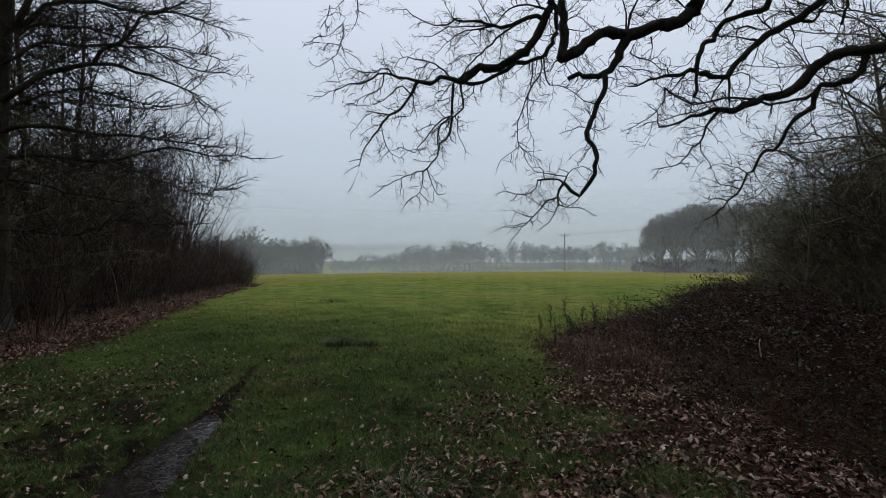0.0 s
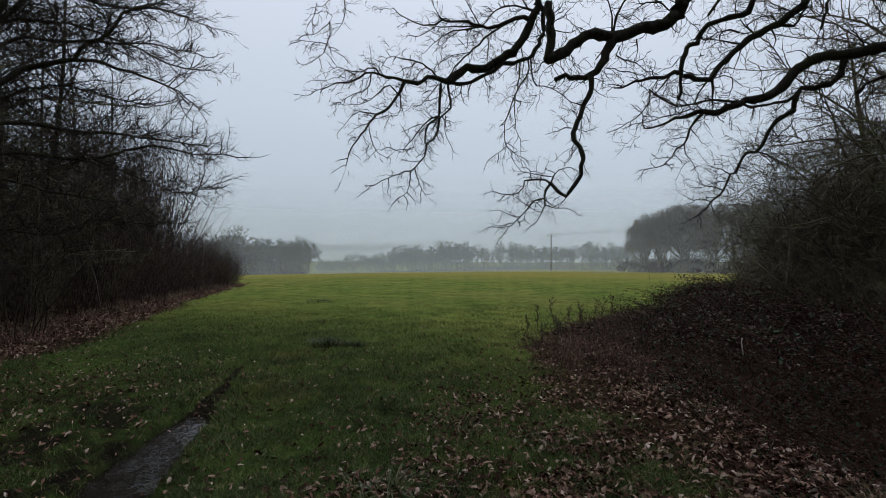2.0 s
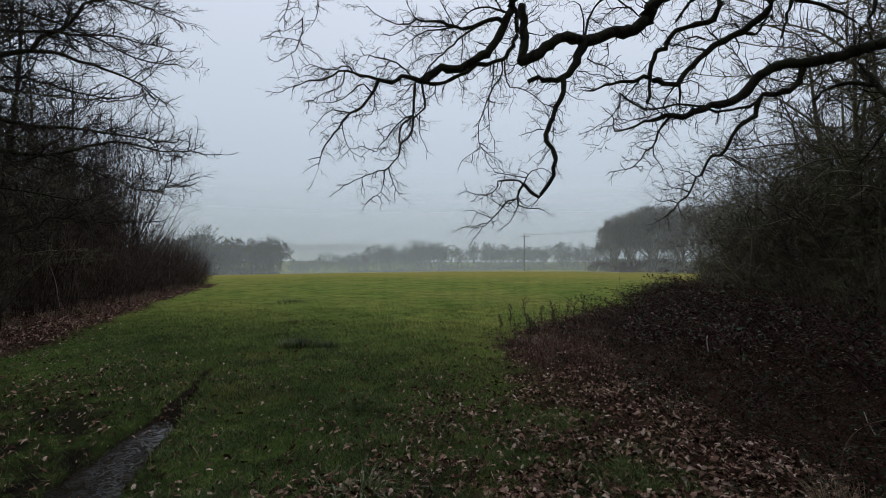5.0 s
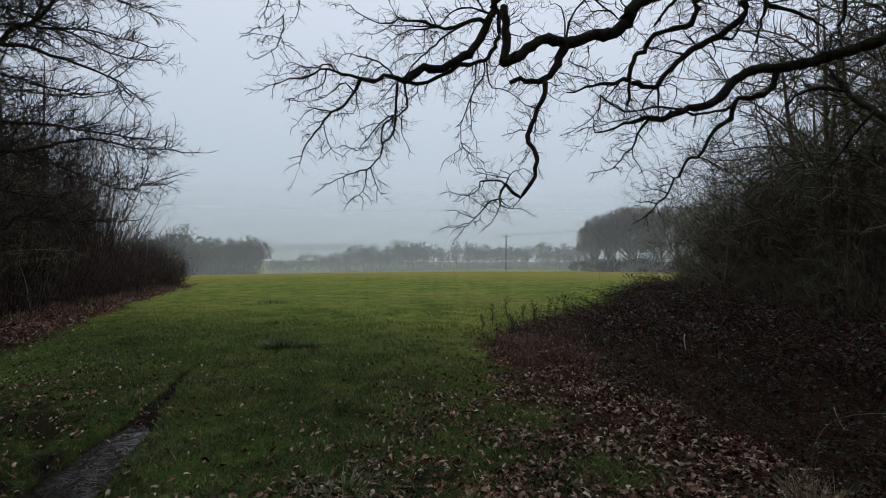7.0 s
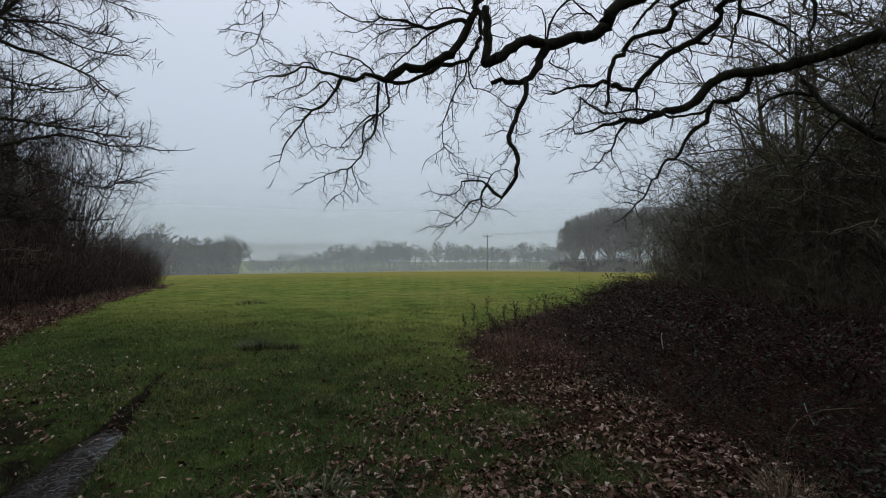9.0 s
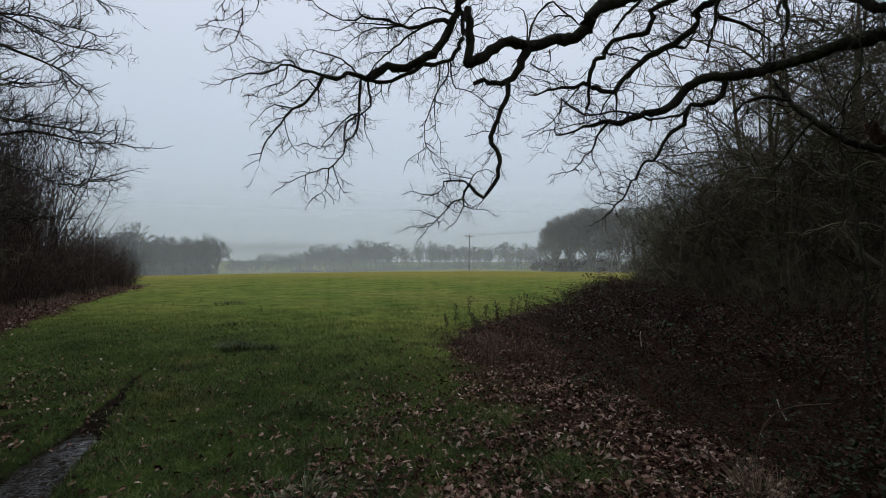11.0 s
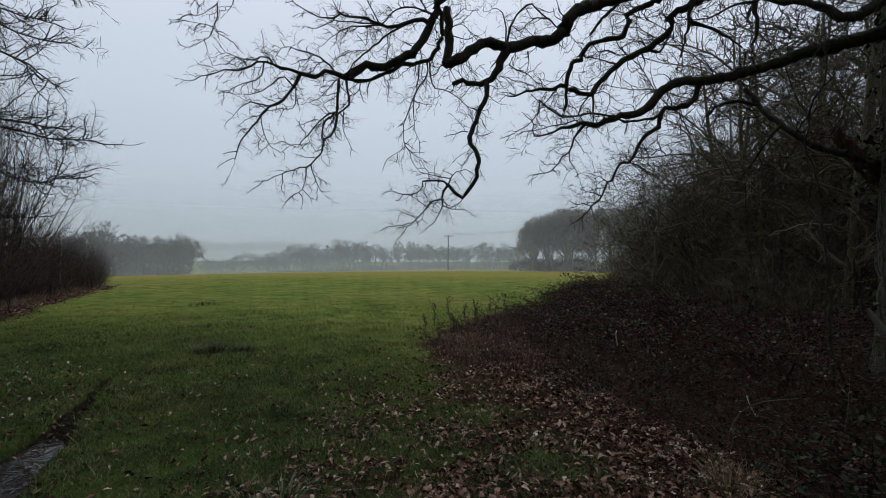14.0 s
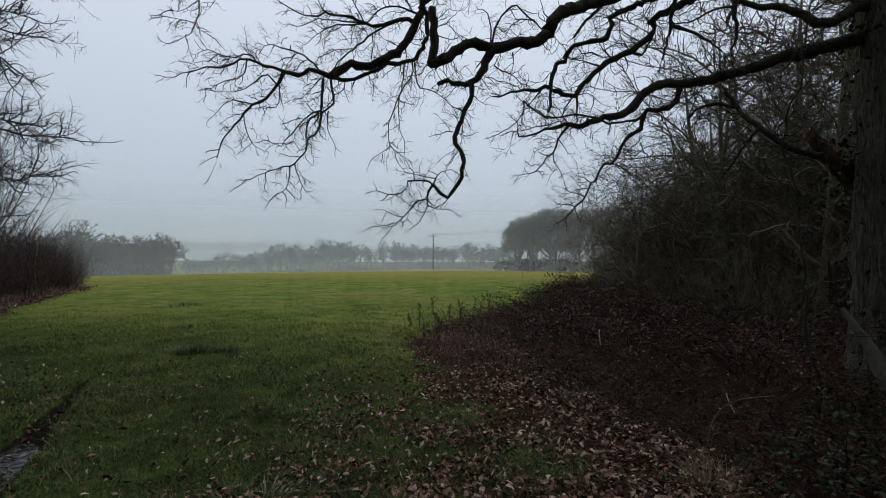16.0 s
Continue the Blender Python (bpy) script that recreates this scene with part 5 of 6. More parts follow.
TH_LV = [(0.30, 0.5, 1.3, 0.008, 3, 42), (0.26, 0.18, 0.55, 0.009, 1, 44)]
TH_LABEL = "dense leafless thicket of thin dark upright stems"
th = [thicket(41, 4.6, 1.9, 46, TH_LV, M_SHRUB, TH_LABEL, "thickets along the wood edge", 0.13, 0.22),
      thicket(42, 4.0, 2.1, 48, TH_LV, M_SHRUB, TH_LABEL, "thickets along the wood edge", 0.13, 0.22),
      thicket(43, 5.2, 1.8, 44, TH_LV, M_SHRUB, TH_LABEL, "thickets along the wood edge", 0.13, 0.22)]
random.seed(44)
_spots = []
_y = 6.5
while _y < 39:
    e = float(wood_edge(_y))
    _spots.append((e - rnd(1.2, 2.0), _y, lerp(0.75, 1.0, smooth(_y, 8, 24)) * rnd(0.85, 1.1)))
    _spots.append((e - rnd(2.8, 4.2), _y + rnd(-0.6, 0.6), rnd(1.0, 1.25)))
    if len(_spots) % 4:
        _spots.append((e - rnd(5.5, 8.0), _y + rnd(-0.6, 0.6), rnd(1.4, 1.8)))
    _y += 2.1 + 0.03 * _y
stand(th, _spots, 6)
SC_LV = [(0.20, 0.4, 1.1, 0.0065, 4, 55), (0.15, 0.15, 0.45, 0.005, 3, 54)]
TALL_LV = [(0.30, 0.6, 1.8, 0.011, 5, 58), (0.21, 0.25, 0.7, 0.0066, 3, 56)]
SC_LABEL = "tangled bare scrub with crooked brown and mossy stems"
sc = [thicket(45, 3.4, 2.2, 46, SC_LV, M_HAW, SC_LABEL, "scrub behind the brambles", 0.24, 0.05),
      thicket(46, 2.8, 2.4, 46, SC_LV, M_SHRUB, SC_LABEL, "scrub behind the brambles", 0.26, 0.0)]
tall = [thicket(47, 6.0, 4.0, 38, TALL_LV, M_HAW, "tall tangled bare scrub with fine crooked mossy branches", "tall scrub behind the brambles", 0.30, -0.02),
        thicket(48, 5.2, 4.2, 38, TALL_LV, M_HAW, "tall tangled bare scrub with fine crooked mossy branches", "tall scrub behind the brambles", 0.32, -0.05)]
EAST = []
for _y in (8.5, 10.5, 12.5, 14.5, 17.0, 20.0, 24.0, 29.0):
    e = float(bramble_edge(_y))
    EAST += [(max(e + 3.6, 6.8) + rnd(-0.4, 0.4), _y, rnd(0.6, 0.8)), (max(e + 6.0, 9.4) + rnd(-0.4, 0.4), _y + 0.7, rnd(0.95, 1.25))]
EAST += [(14.5, 11.5, 1.6), (17.0, 14.5, 1.8), (18.5, 19.0, 1.8), (21.0, 24.0, 1.8), (15.5, 16.5, 1.7)]
EAST += [(15.6, 31.5, 1.2), (17.0, 33.5, 1.7), (19.0, 34.0, 2.0), (20.5, 37.0, 2.2), (19.5, 43.0, 1.5), (23.0, 44.0, 2.2), (13.4, 26.0, 0.9), (15.6, 28.0, 1.5)]
EAST += [(10.2, 14.2, 1.5), (12.0, 12.6, 1.9), (13.2, 15.2, 2.1), (11.5, 17.8, 1.5), (14.5, 19.5, 2.0), (13.5, 9.6, 2.1), (16.0, 13.0, 2.5), (17.5, 17.5, 2.5), (17.0, 9.0, 2.6), (19.5, 22.0, 2.4),
         (14.0, 24.0, 1.5), (18.5, 29.0, 1.7), (11.2, 8.2, 1.7), (20.5, 13.5, 3.0), (23.0, 19.0, 3.0), (9.6, 11.4, 1.3)]
# the field side of the scrub keeps behind the line of the brambles
EAST = [(max(x, 0.455 * y + 1.25 * s), y, s) for x, y, s in EAST]
stand(sc, [p for p in EAST if p[2] < 1.45], 9)
stand(tall, [(9.9, 16.2, 0.95), (11.2, 19.0, 1.05), (12.6, 22.0, 1.1), (9.3, 13.6, 0.85), (11.6, 14.6, 1.1), (13.2, 17.0, 1.2), (15.0, 20.0, 1.25), (13.2, 13.2, 1.2), (11.8, 11.2, 1.05), (15.4, 15.6, 1.35),
             (10.6, 9.4, 0.85), (13.8, 10.2, 1.2), (16.6, 12.4, 1.35), (14.6, 25.0, 1.1), (17.5, 28.0, 1.2), (18.0, 22.0, 1.4), (9.2, 11.4, 0.7), (10.6, 12.8, 0.95), (10.6, 10.6, 1.2), (12.2, 9.0, 1.3)], 10)
for i, (x, y, s) in enumerate(((-14.0, 9.2, 0.95), (-16.0, 8.8, 1.3), (-13.0, 7.0, 1.2), (-16.2, 14.2, 1.25))):
    tagged(put(tall[i % 2], False, x, y, 53 * i, s, 0.05), "tall tangled scrub filling the shade of the wood", "", "tall scrub in the west wood")
for i in range(13):
    _y = 6.0 + 2.6 * i
    put(sc[i % 2], False, float(wood_edge(_y)) - rnd(0.7, 1.6), _y + rnd(-0.5, 0.5), 61 * i, rnd(0.7, 1.05), 0.05)
for i in range(9):
    _y = 17.0 + 2.4 * i
    put(sc[1], False, float(wood_edge(_y)) - rnd(0.0, 0.5), _y + rnd(-0.5, 0.5), 83 * i, rnd(0.65, 0.9), 0.05)
# thickets out of view, added to block low sky light from behind
for i, (x, y, s) in enumerate(((-5.0, -4.0, 1.3), (-1.0, -5.5, 1.4), (3.5, -4.5, 1.3), (7.0, -2.0, 1.3), (9.5, 2.5, 1.3), (-9.0, -1.0, 1.3), (-10.5, 3.5, 1.1))):
    put(th[i % 3], False, x, y, 71 * i, s, 0.05)


# ---- brambles ----
def bramble(seed, height, spread, canes, leaves, label):
    random.seed(seed)
    np.random.seed(seed)
    bush = thing("bramble_bush", label, "bramble", "brambles on the bank")
    w, spots = Wood(), []
    for i in range(canes):
        a, r = rnd(0, 2 * math.pi), spread * 0.7 * math.sqrt(random.random())
        foot = Vector((r * math.sin(a), r * math.cos(a), -0.05))
        b = a + rnd(-1.2, 1.2)
        d = Vector((math.sin(b) * 0.55, math.cos(b) * 0.55, 1))
        path = wander(foot, d, height * rnd(1.0, 1.9), 6, 0.15, Vector((math.sin(b) * 0.4, math.cos(b) * 0.4, -1)), 0.22)
        r0 = rnd(0.0035, 0.0065)
        w.add(path, [lerp(r0, 0.0015, j / 6) for j in range(7)])
        for p in path[2:]:
            for _ in range(leaves + random.randint(0, 1)):
                spots.append(p + any_way() * rnd(0.02, 0.12))
            if random.random() < 0.5:
                kid = wander(p, any_way() + Vector((0, 0, 0.2)), rnd(0.1, 0.35), 3, 0.3)
                w.add(kid, [0.0022, 0.0018, 0.0014, 0.001])
    for i in range(canes // 6):
        a, r = rnd(0, 2 * math.pi), spread * 0.8 * math.sqrt(random.random())
        d = Vector((math.sin(a) * 0.5 + rnd(-.3, .3), math.cos(a) * 0.5 + rnd(-.3, .3), 1))
        w.add(wander(Vector((r * math.sin(a), r * math.cos(a), 0)), d, height * rnd(0.9, 1.4), 6, 0.12, Vector((d.x, d.y, -1)), 0.10), [0.0042, 0.004, 0.0036, 0.0032, 0.0026, 0.002, 0.0014])
    tagged(part("cane_tangle", w.mesh("cane_tangle", M_BRAMBLE_STEM, 3), bush, "thin arching red-brown canes"), kind="stuff")
    spots = [(p.x, p.y, p.z) for p in spots if p.z > 0.02]
    v, f = leaf_cloud(spots, 0.037, None, 0.2, 0.3)
    tagged(part("foliage", mesh_of("foliage", v, f, M_BRAMBLE_LEAF), bush, "small dark green and maroon winter leaves"), kind="stuff")
    return bush


BR_LABEL = "tangled bramble with dark green and maroon leaves"
br = [bramble(51, 0.75, 1.0, 62, 4, BR_LABEL), bramble(52, 1.0, 1.1, 66, 4, BR_LABEL), bramble(53, 0.55, 0.9, 58, 4, BR_LABEL)]
low = [bramble(54, 0.28, 0.6, 26, 3, "low sprawling bramble among fallen leaves"), bramble(55, 0.36, 0.7, 30, 2, "low sprawling bramble among fallen leaves")]
random.seed(56)
_mid, _low = [], []
_y = 2.4
while _y < 31:
    e = float(bramble_edge(_y))
    _low.append((e + rnd(0.25, 0.6), _y, rnd(0.8, 1.1)))
    _x, i = e + 0.85, 0
    while _x < e + (5.2 if _y < 16 else 3.5):
        _mid.append((_x + rnd(-0.2, 0.2), _y + rnd(-0.25, 0.25), (0.75, 1.0, 1.2, 1.35, 1.45, 1.5)[min(i, 5)] * rnd(0.7, 1.35) * lerp(1.0, 1.3, smooth(_y, 9, 13))))
        _x += 1.05 + 0.12 * i
        i += 1
    _y += 0.95 + 0.035 * _y
_mid = [p for p in _mid if (p[0] - OAK[0]) ** 2 + (p[1] - OAK[1]) ** 2 > 0.8]
stand(br, _mid, 7)
stand(low, _low + [(1.2, 9.3, 0.9), (0.9, 10.2, 0.8), (1.5, 8.6, 0.9), (2.2, 11.6, 1.2), (2.9, 12.6, 1.3), (1.7, 7.6, 0.8), (1.9, 10.8, 1.2)], 8)


# ---- grass and fallen leaves ----
def fan_points(n, r0, r1, a0=-54.0, a1=56.0):
    r = r0 * (r1 / r0) ** np.random.random(n)
    a = np.radians(np.random.uniform(a0, a1, n))
    return r * np.sin(a), r * np.cos(a), r


def build_grass():
    np.random.seed(61)
    x1, y1, r1 = fan_points(330000, 2.3, 13)
    x2, y2, r2 = fan_points(70000, 13, 30)
    x3, y3 = np.random.uniform(-5, 4, 42000), np.random.uniform(-5, 3.5, 42000)
    own = (np.hypot(x3, y3) < 2.3) | (np.abs(np.arctan2(x3, y3)) > 0.96)
    x, y = np.concatenate([x1, x2, x3[own]]), np.concatenate([y1, y2, y3[own]])
    r = np.maximum(np.hypot(x, y), 2.3)
    bare = np.maximum(np.maximum(litter_at(x, y) * 1.15 - 0.3, rut(x, y) * (y < 7) * 1.1), np.maximum(churned(x, y) * 0.9, trodden_shade(x, y) * 0.92))
    clump = 0.5 + 0.5 * np.sin(3.1 * x + 1.3 * np.sin(2.2 * y)) * np.sin(2.7 * y + 1.1 * np.sin(1.9 * x))
    clump = 0.6 * clump + 0.4 * (0.5 + 0.5 * np.sin(8.3 * x + 2.0 * np.sin(5.2 * y)) * np.sin(7.1 * y + 1.7 * np.sin(6.3 * x)))
    keep = np.random.random(len(x)) > np.clip(bare, 0, 0.98)
    keep &= np.random.random(len(x)) < 0.35 + 0.65 * clump
    keep &= np.random.random(len(x)) < 1 - np_smooth(r, 13, 26)
    keep &= (x > wood_edge(y)) & (x < bramble_edge(y) + 0.5)
    x, y, r, clump = x[keep], y[keep], r[keep], clump[keep]
    n = len(x)
    base = np.stack([x, y, land(x, y) - 0.01], axis=-1)
    a = np.random.uniform(0, 2 * np.pi, n)
    side = np.stack([np.cos(a), np.sin(a), np.zeros(n)], axis=-1)
    lean = np.stack([np.random.normal(0, 0.6, n), np.random.normal(0, 0.6, n), np.ones(n)], axis=-1)
    h = (np.random.uniform(0.03, 0.075, n) * (0.6 + 0.8 * clump) * np.interp(r, [3, 12, 60], [1.0, 1.15, 1.6]))[:, None]
    wd = (np.random.uniform(0.0016, 0.0030, n) * np.interp(r, [3, 8, 13, 26], [1.0, 1.6, 2.8, 5.0]))[:, None]
    bend = np.stack([np.random.normal(0, 0.4, n), np.random.normal(0, 0.4, n), np.full(n, -0.2)], axis=-1)
    mid, tip = base + lean * h * 0.55, base + lean * h + bend * h
    near = r < 9
    v = np.stack([base - side * wd, base + side * wd, mid + side * wd * 0.8, mid - side * wd * 0.8, tip], axis=1)[near].reshape(-1, 3)
    i = np.arange(near.sum())[:, None] * 5
    v2 = np.stack([base - side * wd, base + side * wd, tip], axis=1)[~near].reshape(-1, 3)
    j = np.arange((~near).sum())[:, None] * 3 + len(v)
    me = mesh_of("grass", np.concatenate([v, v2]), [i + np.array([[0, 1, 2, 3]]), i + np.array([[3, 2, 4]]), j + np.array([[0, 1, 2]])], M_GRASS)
    # rises away from the trees: dry sward and painted open-field brightness together
    dry_and_lit = np_smooth(y + 0.6 * x + 1.5 * np.sin(0.4 * x), 3.5, 13).astype(np.float32)
    me.attributes.new("dry_and_lit", "FLOAT", "POINT").data.foreach_set("value", np.concatenate([np.repeat(dry_and_lit[near], 5), np.repeat(dry_and_lit[~near], 3)]))
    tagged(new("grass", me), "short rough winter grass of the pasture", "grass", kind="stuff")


build_grass()


def build_tussocks():
    """Coarser tufts that make the pasture uneven further out."""
    np.random.seed(64)
    cx, cy, cr = fan_points(2600, 6.0, 17, -36, 32)
    ok = (cx > wood_edge(cy) + 1.2) & (cx < litter_edge(cy) - 0.3) & (np.random.random(len(cx)) < 0.35 + 0.65 * (ragged(0.6 * cx, 0.6 * cy) > 0))
    cx, cy, cr = cx[ok], cy[ok], cr[ok]
    blades = 16
    n = len(cx) * blades
    wide = np.repeat(np.random.uniform(0.05, 0.20, len(cx)) * np.interp(cr, [6, 60], [0.8, 1.8]), blades)
    x, y, r = np.repeat(cx, blades) + np.random.normal(0, 1, n) * wide, np.repeat(cy, blades) + np.random.normal(0, 1, n) * wide, np.repeat(cr, blades)
    tall = np.repeat(np.random.uniform(0.035, 0.085, len(cx)), blades) * np.interp(r, [6, 60], [0.9, 1.5])
    base = np.stack([x, y, land(x, y) - 0.01], axis=-1)
    a = np.random.uniform(0, 2 * np.pi, n)
    side = np.stack([np.cos(a), np.sin(a), np.zeros(n)], axis=-1) * (0.0032 * np.interp(r, [6, 20, 60], [1.0, 2.6, 6.0]))[:, None]
    tip = base + np.stack([np.random.normal(0, 0.5, n), np.random.normal(0, 0.5, n), np.ones(n)], axis=-1) * (tall * np.random.uniform(0.6, 1.2, n))[:, None]
    me = mesh_of("grass_tussocks", np.stack([base - side, base + side, tip], axis=1).reshape(-1, 3), [np.arange(3 * n).reshape(-1, 3)], M_GRASS)
    me.attributes.new("dry_and_lit", "FLOAT", "POINT").data.foreach_set("value", np.repeat(np_smooth(y + 0.6 * x + 1.5 * np.sin(0.4 * x), 3.5, 13), 3).astype(np.float32))
    tagged(new("grass_tussocks", me), "uneven coarse tussocks in the winter pasture", "grass", kind="stuff")


build_tussocks()
LEAF_ROWS = ((0.0, 0.012, 0.0), (0.20, 0.15, 0.03), (0.34, 0.10, 0.04), (0.55, 0.26, 0.07), (0.70, 0.16, 0.05), (0.84, 0.20, 0.03), (1.0, 0.05, -0.02))


def oak_leaves(x, y, z, size, tilt, shape=LEAF_ROWS):
    """Lobed, curled dead oak leaves: verts and faces."""
    n = len(x)
    a = np.random.uniform(0, 2 * np.pi, n)
    d = np.stack([np.cos(a), np.sin(a), np.random.normal(0, tilt, n)], axis=-1)
    d /= np.linalg.norm(d, axis=1, keepdims=True)
    up = np.stack([np.random.normal(0, tilt, n), np.random.normal(0, tilt, n), np.ones(n)], axis=-1)
    s = np.cross(d, up)
    s /= np.linalg.norm(s, axis=1, keepdims=True)
    u = np.cross(s, d)
    curl = np.random.uniform(-1.0, 2.3, n)[:, None]
    arch = np.random.uniform(-0.25, 0.5, n)[:, None]
    L = size[:, None]
    p = np.stack([x, y, z], axis=-1)
    cols = []
    for t, wd, c in shape:
        lift = arch * math.sin(math.pi * t) * 0.5
        mid = p + d * L * (t - 0.5) + u * L * lift
        cols += [mid + s * L * wd + u * L * wd * curl * 0.7, mid, mid - s * L * wd + u * L * wd * curl * 0.7]
    v = np.stack(cols, axis=1)
    k = len(shape)
    quads = []
    for j in range(k - 1):
        quads += [[3 * j, 3 * j + 1, 3 * j + 4, 3 * j + 3], [3 * j + 1, 3 * j + 2, 3 * j + 5, 3 * j + 4]]
    q = (np.arange(n)[:, None, None] * 3 * k + np.array(quads)[None]).reshape(-1, 4)
    return v.reshape(-1, 3), [q]


def build_leaves():
    np.random.seed(62)
    x, y, r = fan_points(104000, 2.2, 24)
    x3, y3 = np.random.uniform(-5, 5, 9000), np.random.uniform(-5, 3.5, 9000)
    own = (np.hypot(x3, y3) < 2.2) | (np.abs(np.arctan2(x3, y3)) > 0.96)
    x, y, r = np.concatenate([x, x3[own]]), np.concatenate([y, y3[own]]), np.concatenate([r, np.full(own.sum(), 6.0)])
    ys = 5.0 + 31 * np.random.random(15000) ** 1.4
    xs = wood_edge(ys) + np.random.normal(1.2, 1.1, 15000)
    x, y, r = np.concatenate([x, xs]), np.concatenate([y, ys]), np.concatenate([r, np.hypot(xs, ys)])
    like = np.maximum(litter_at(x, y), scatter_at(x, y) * 0.9)
    patch = 0.5 + 0.5 * np.sin(2.3 * x + 2.0 * np.sin(1.4 * y)) * np.sin(2.9 * y + 1.7 * np.sin(2.1 * x))
    keep = np.random.random(len(x)) < like * (0.4 + 0.6 * patch) * (1 - 0.8 * rut(x, y) * (y < 4.3))
    keep &= (x < bramble_edge(y) + 0.45)
    x, y, r = x[keep], y[keep], r[keep]
    lit = litter_at(x, y)
    z = land(x, y) + np.random.uniform(0.002, 0.028, len(x)) + 0.006 * (1 - lit)
    size = (0.034 + 0.056 * np.random.random(len(x)) ** 1.5) * (0.85 + 0.15 * np_smooth(lit, 0.2, 0.7)) * np.interp(r, [8, 30], [1.0, 1.5])
    litter = thing("leaf_litter", "brown and pale dead oak leaves strewn over the ground", "leaves", kind="stuff")
    near = np.argsort(np.hypot(x - 0.9, y - 4.0))[:290]
    rest_of = np.setdiff1d(np.arange(len(x)), near)
    for these, shape in ((rest_of[r[rest_of] < 5.5], LEAF_ROWS), (rest_of[r[rest_of] >= 5.5], (LEAF_ROWS[0], LEAF_ROWS[3], LEAF_ROWS[6]))):
        v, f = oak_leaves(x[these], y[these], z[these], size[these], 0.6, shape)
        tagged(part("scattered_leaves", mesh_of("scattered_leaves", v, f, M_LEAF), litter), kind="stuff")
    shapes = []
    for i in range(9):
        v, f = oak_leaves(np.zeros(1), np.zeros(1), np.zeros(1), np.array([0.115]), 0.6)
        shapes.append(mesh_of("leaf", v, f, M_LEAF_ONE))
    random.seed(63)
    for i, j in enumerate(near):
        ob = part("leaf", shapes[i % 9], litter)
        s = size[j] / 0.1
        ob.matrix_basis = Matrix.LocRotScale((x[j], y[j], z[j] + 0.005), Euler((rnd(-0.3, 0.3), rnd(-0.3, 0.3), rnd(0, 6.28))), (s, s, s))


build_leaves()


# ---- tufts, stalks and sticks ----
def tuft(name, label, category, x, y, blades, length, width, spread, droop, material, seed, group=""):
    np.random.seed(seed)
    n, rows = blades, 6
    a = np.random.uniform(0, 2 * np.pi, n)
    r = spread * np.sqrt(np.random.random(n))
    p = np.stack([r * np.cos(a), r * np.sin(a), np.zeros(n)], axis=-1)
    p[:, 2] = land(x + p[:, 0], y + p[:, 1]) - rest(x, y) - 0.02
    out = np.stack([np.cos(a), np.sin(a), np.zeros(n)], axis=-1) * np.random.uniform(0.1, 0.7, n)[:, None]
    d = out + np.array([0, 0, 1.0])
    side = np.stack([-np.sin(a), np.cos(a), np.zeros(n)], axis=-1)
    step = (length * np.random.uniform(0.5, 1.1, n) / (rows - 1))[:, None]
    dr = droop * np.random.uniform(0.3, 1.3, n)[:, None]
    cols = []
    for j in range(rows):
        wd = width * (1 - 0.93 * j / (rows - 1))
        cols += [p - side * wd, p + side * wd]
        d = d / np.linalg.norm(d, axis=1, keepdims=True)
        p = p + d * step
        d = d + (out * 0.6 + np.array([0, 0, -0.35])) * dr
    v = np.stack(cols, axis=1)
    q = np.array([[2 * j, 2 * j + 1, 2 * j + 3, 2 * j + 2] for j in range(rows - 1)])
    faces = (np.arange(n)[:, None, None] * 2 * rows + q[None]).reshape(-1, 4)
    ob = new(name, mesh_of(name, v.reshape(-1, 3), [faces], material))
    ob.location = (x, y, rest(x, y))
    return tagged(ob, label, category, group)


RUSH = "clump of dark upright rushes in the pasture"
tuft("rush_tuft", RUSH, "rush", -3.15, 9.0, 420, 0.16, 0.006, 0.42, 0.4, M_RUSH, 71, "rush clumps")
tuft("rush_tuft", RUSH, "rush", -2.6, 8.95, 150, 0.19, 0.005, 0.18, 0.3, M_RUSH, 72, "rush clumps")
tuft("rush_tuft", RUSH, "rush", -6.95, 18.7, 160, 0.24, 0.006, 0.6, 0.3, M_RUSH, 73, "rush clumps")
tuft("rush_tuft", RUSH, "rush", -4.4, 12.2, 60, 0.14, 0.004, 0.25, 0.3, M_RUSH, 74, "rush clumps")
tuft("sedge_tuft", "arching tuft of long pale green sedge blades", "sedge", -0.72, 3.3, 60, 0.42, 0.0036, 0.14, 1.7, M_SEDGE, 75)
tuft("sedge_tuft", "sparse tuft of arching sedge blades", "sedge", -0.98, 3.4, 30, 0.36, 0.004, 0.12, 1.6, M_SEDGE, 76)
DEAD = "tuft of bleached dead grass at the bramble edge"
for i, (x, y, n, L) in enumerate(((2.3, 3.2, 150, 0.3), (2.55, 3.3, 90, 0.28), (1.95, 6.3, 60, 0.26), (1.35, 8.3, 60, 0.3), (1.15, 9.4, 70, 0.34), (1.55, 9.9, 70, 0.4), (2.1, 5.2, 40, 0.25))):
    tuft("dead_grass_tuft", DEAD, "grass", x, y, n, L, 0.003, 0.16, 0.8, M_DRY, 80 + i, "dead grass tufts")
for i in range(62):
    _y = 5.5 + 24 * random.random() ** 1.5
    tuft("dead_weed_tuft", "dead pinkish bracken litter along the wood edge", "weed", float(wood_edge(_y)) + rnd(-0.4, 1.8), _y, 70, rnd(0.2, 0.42), 0.004 + 0.00015 * _y, 0.45, 0.9, M_WEED, 260 + i, "dead bracken")
random.seed(89)
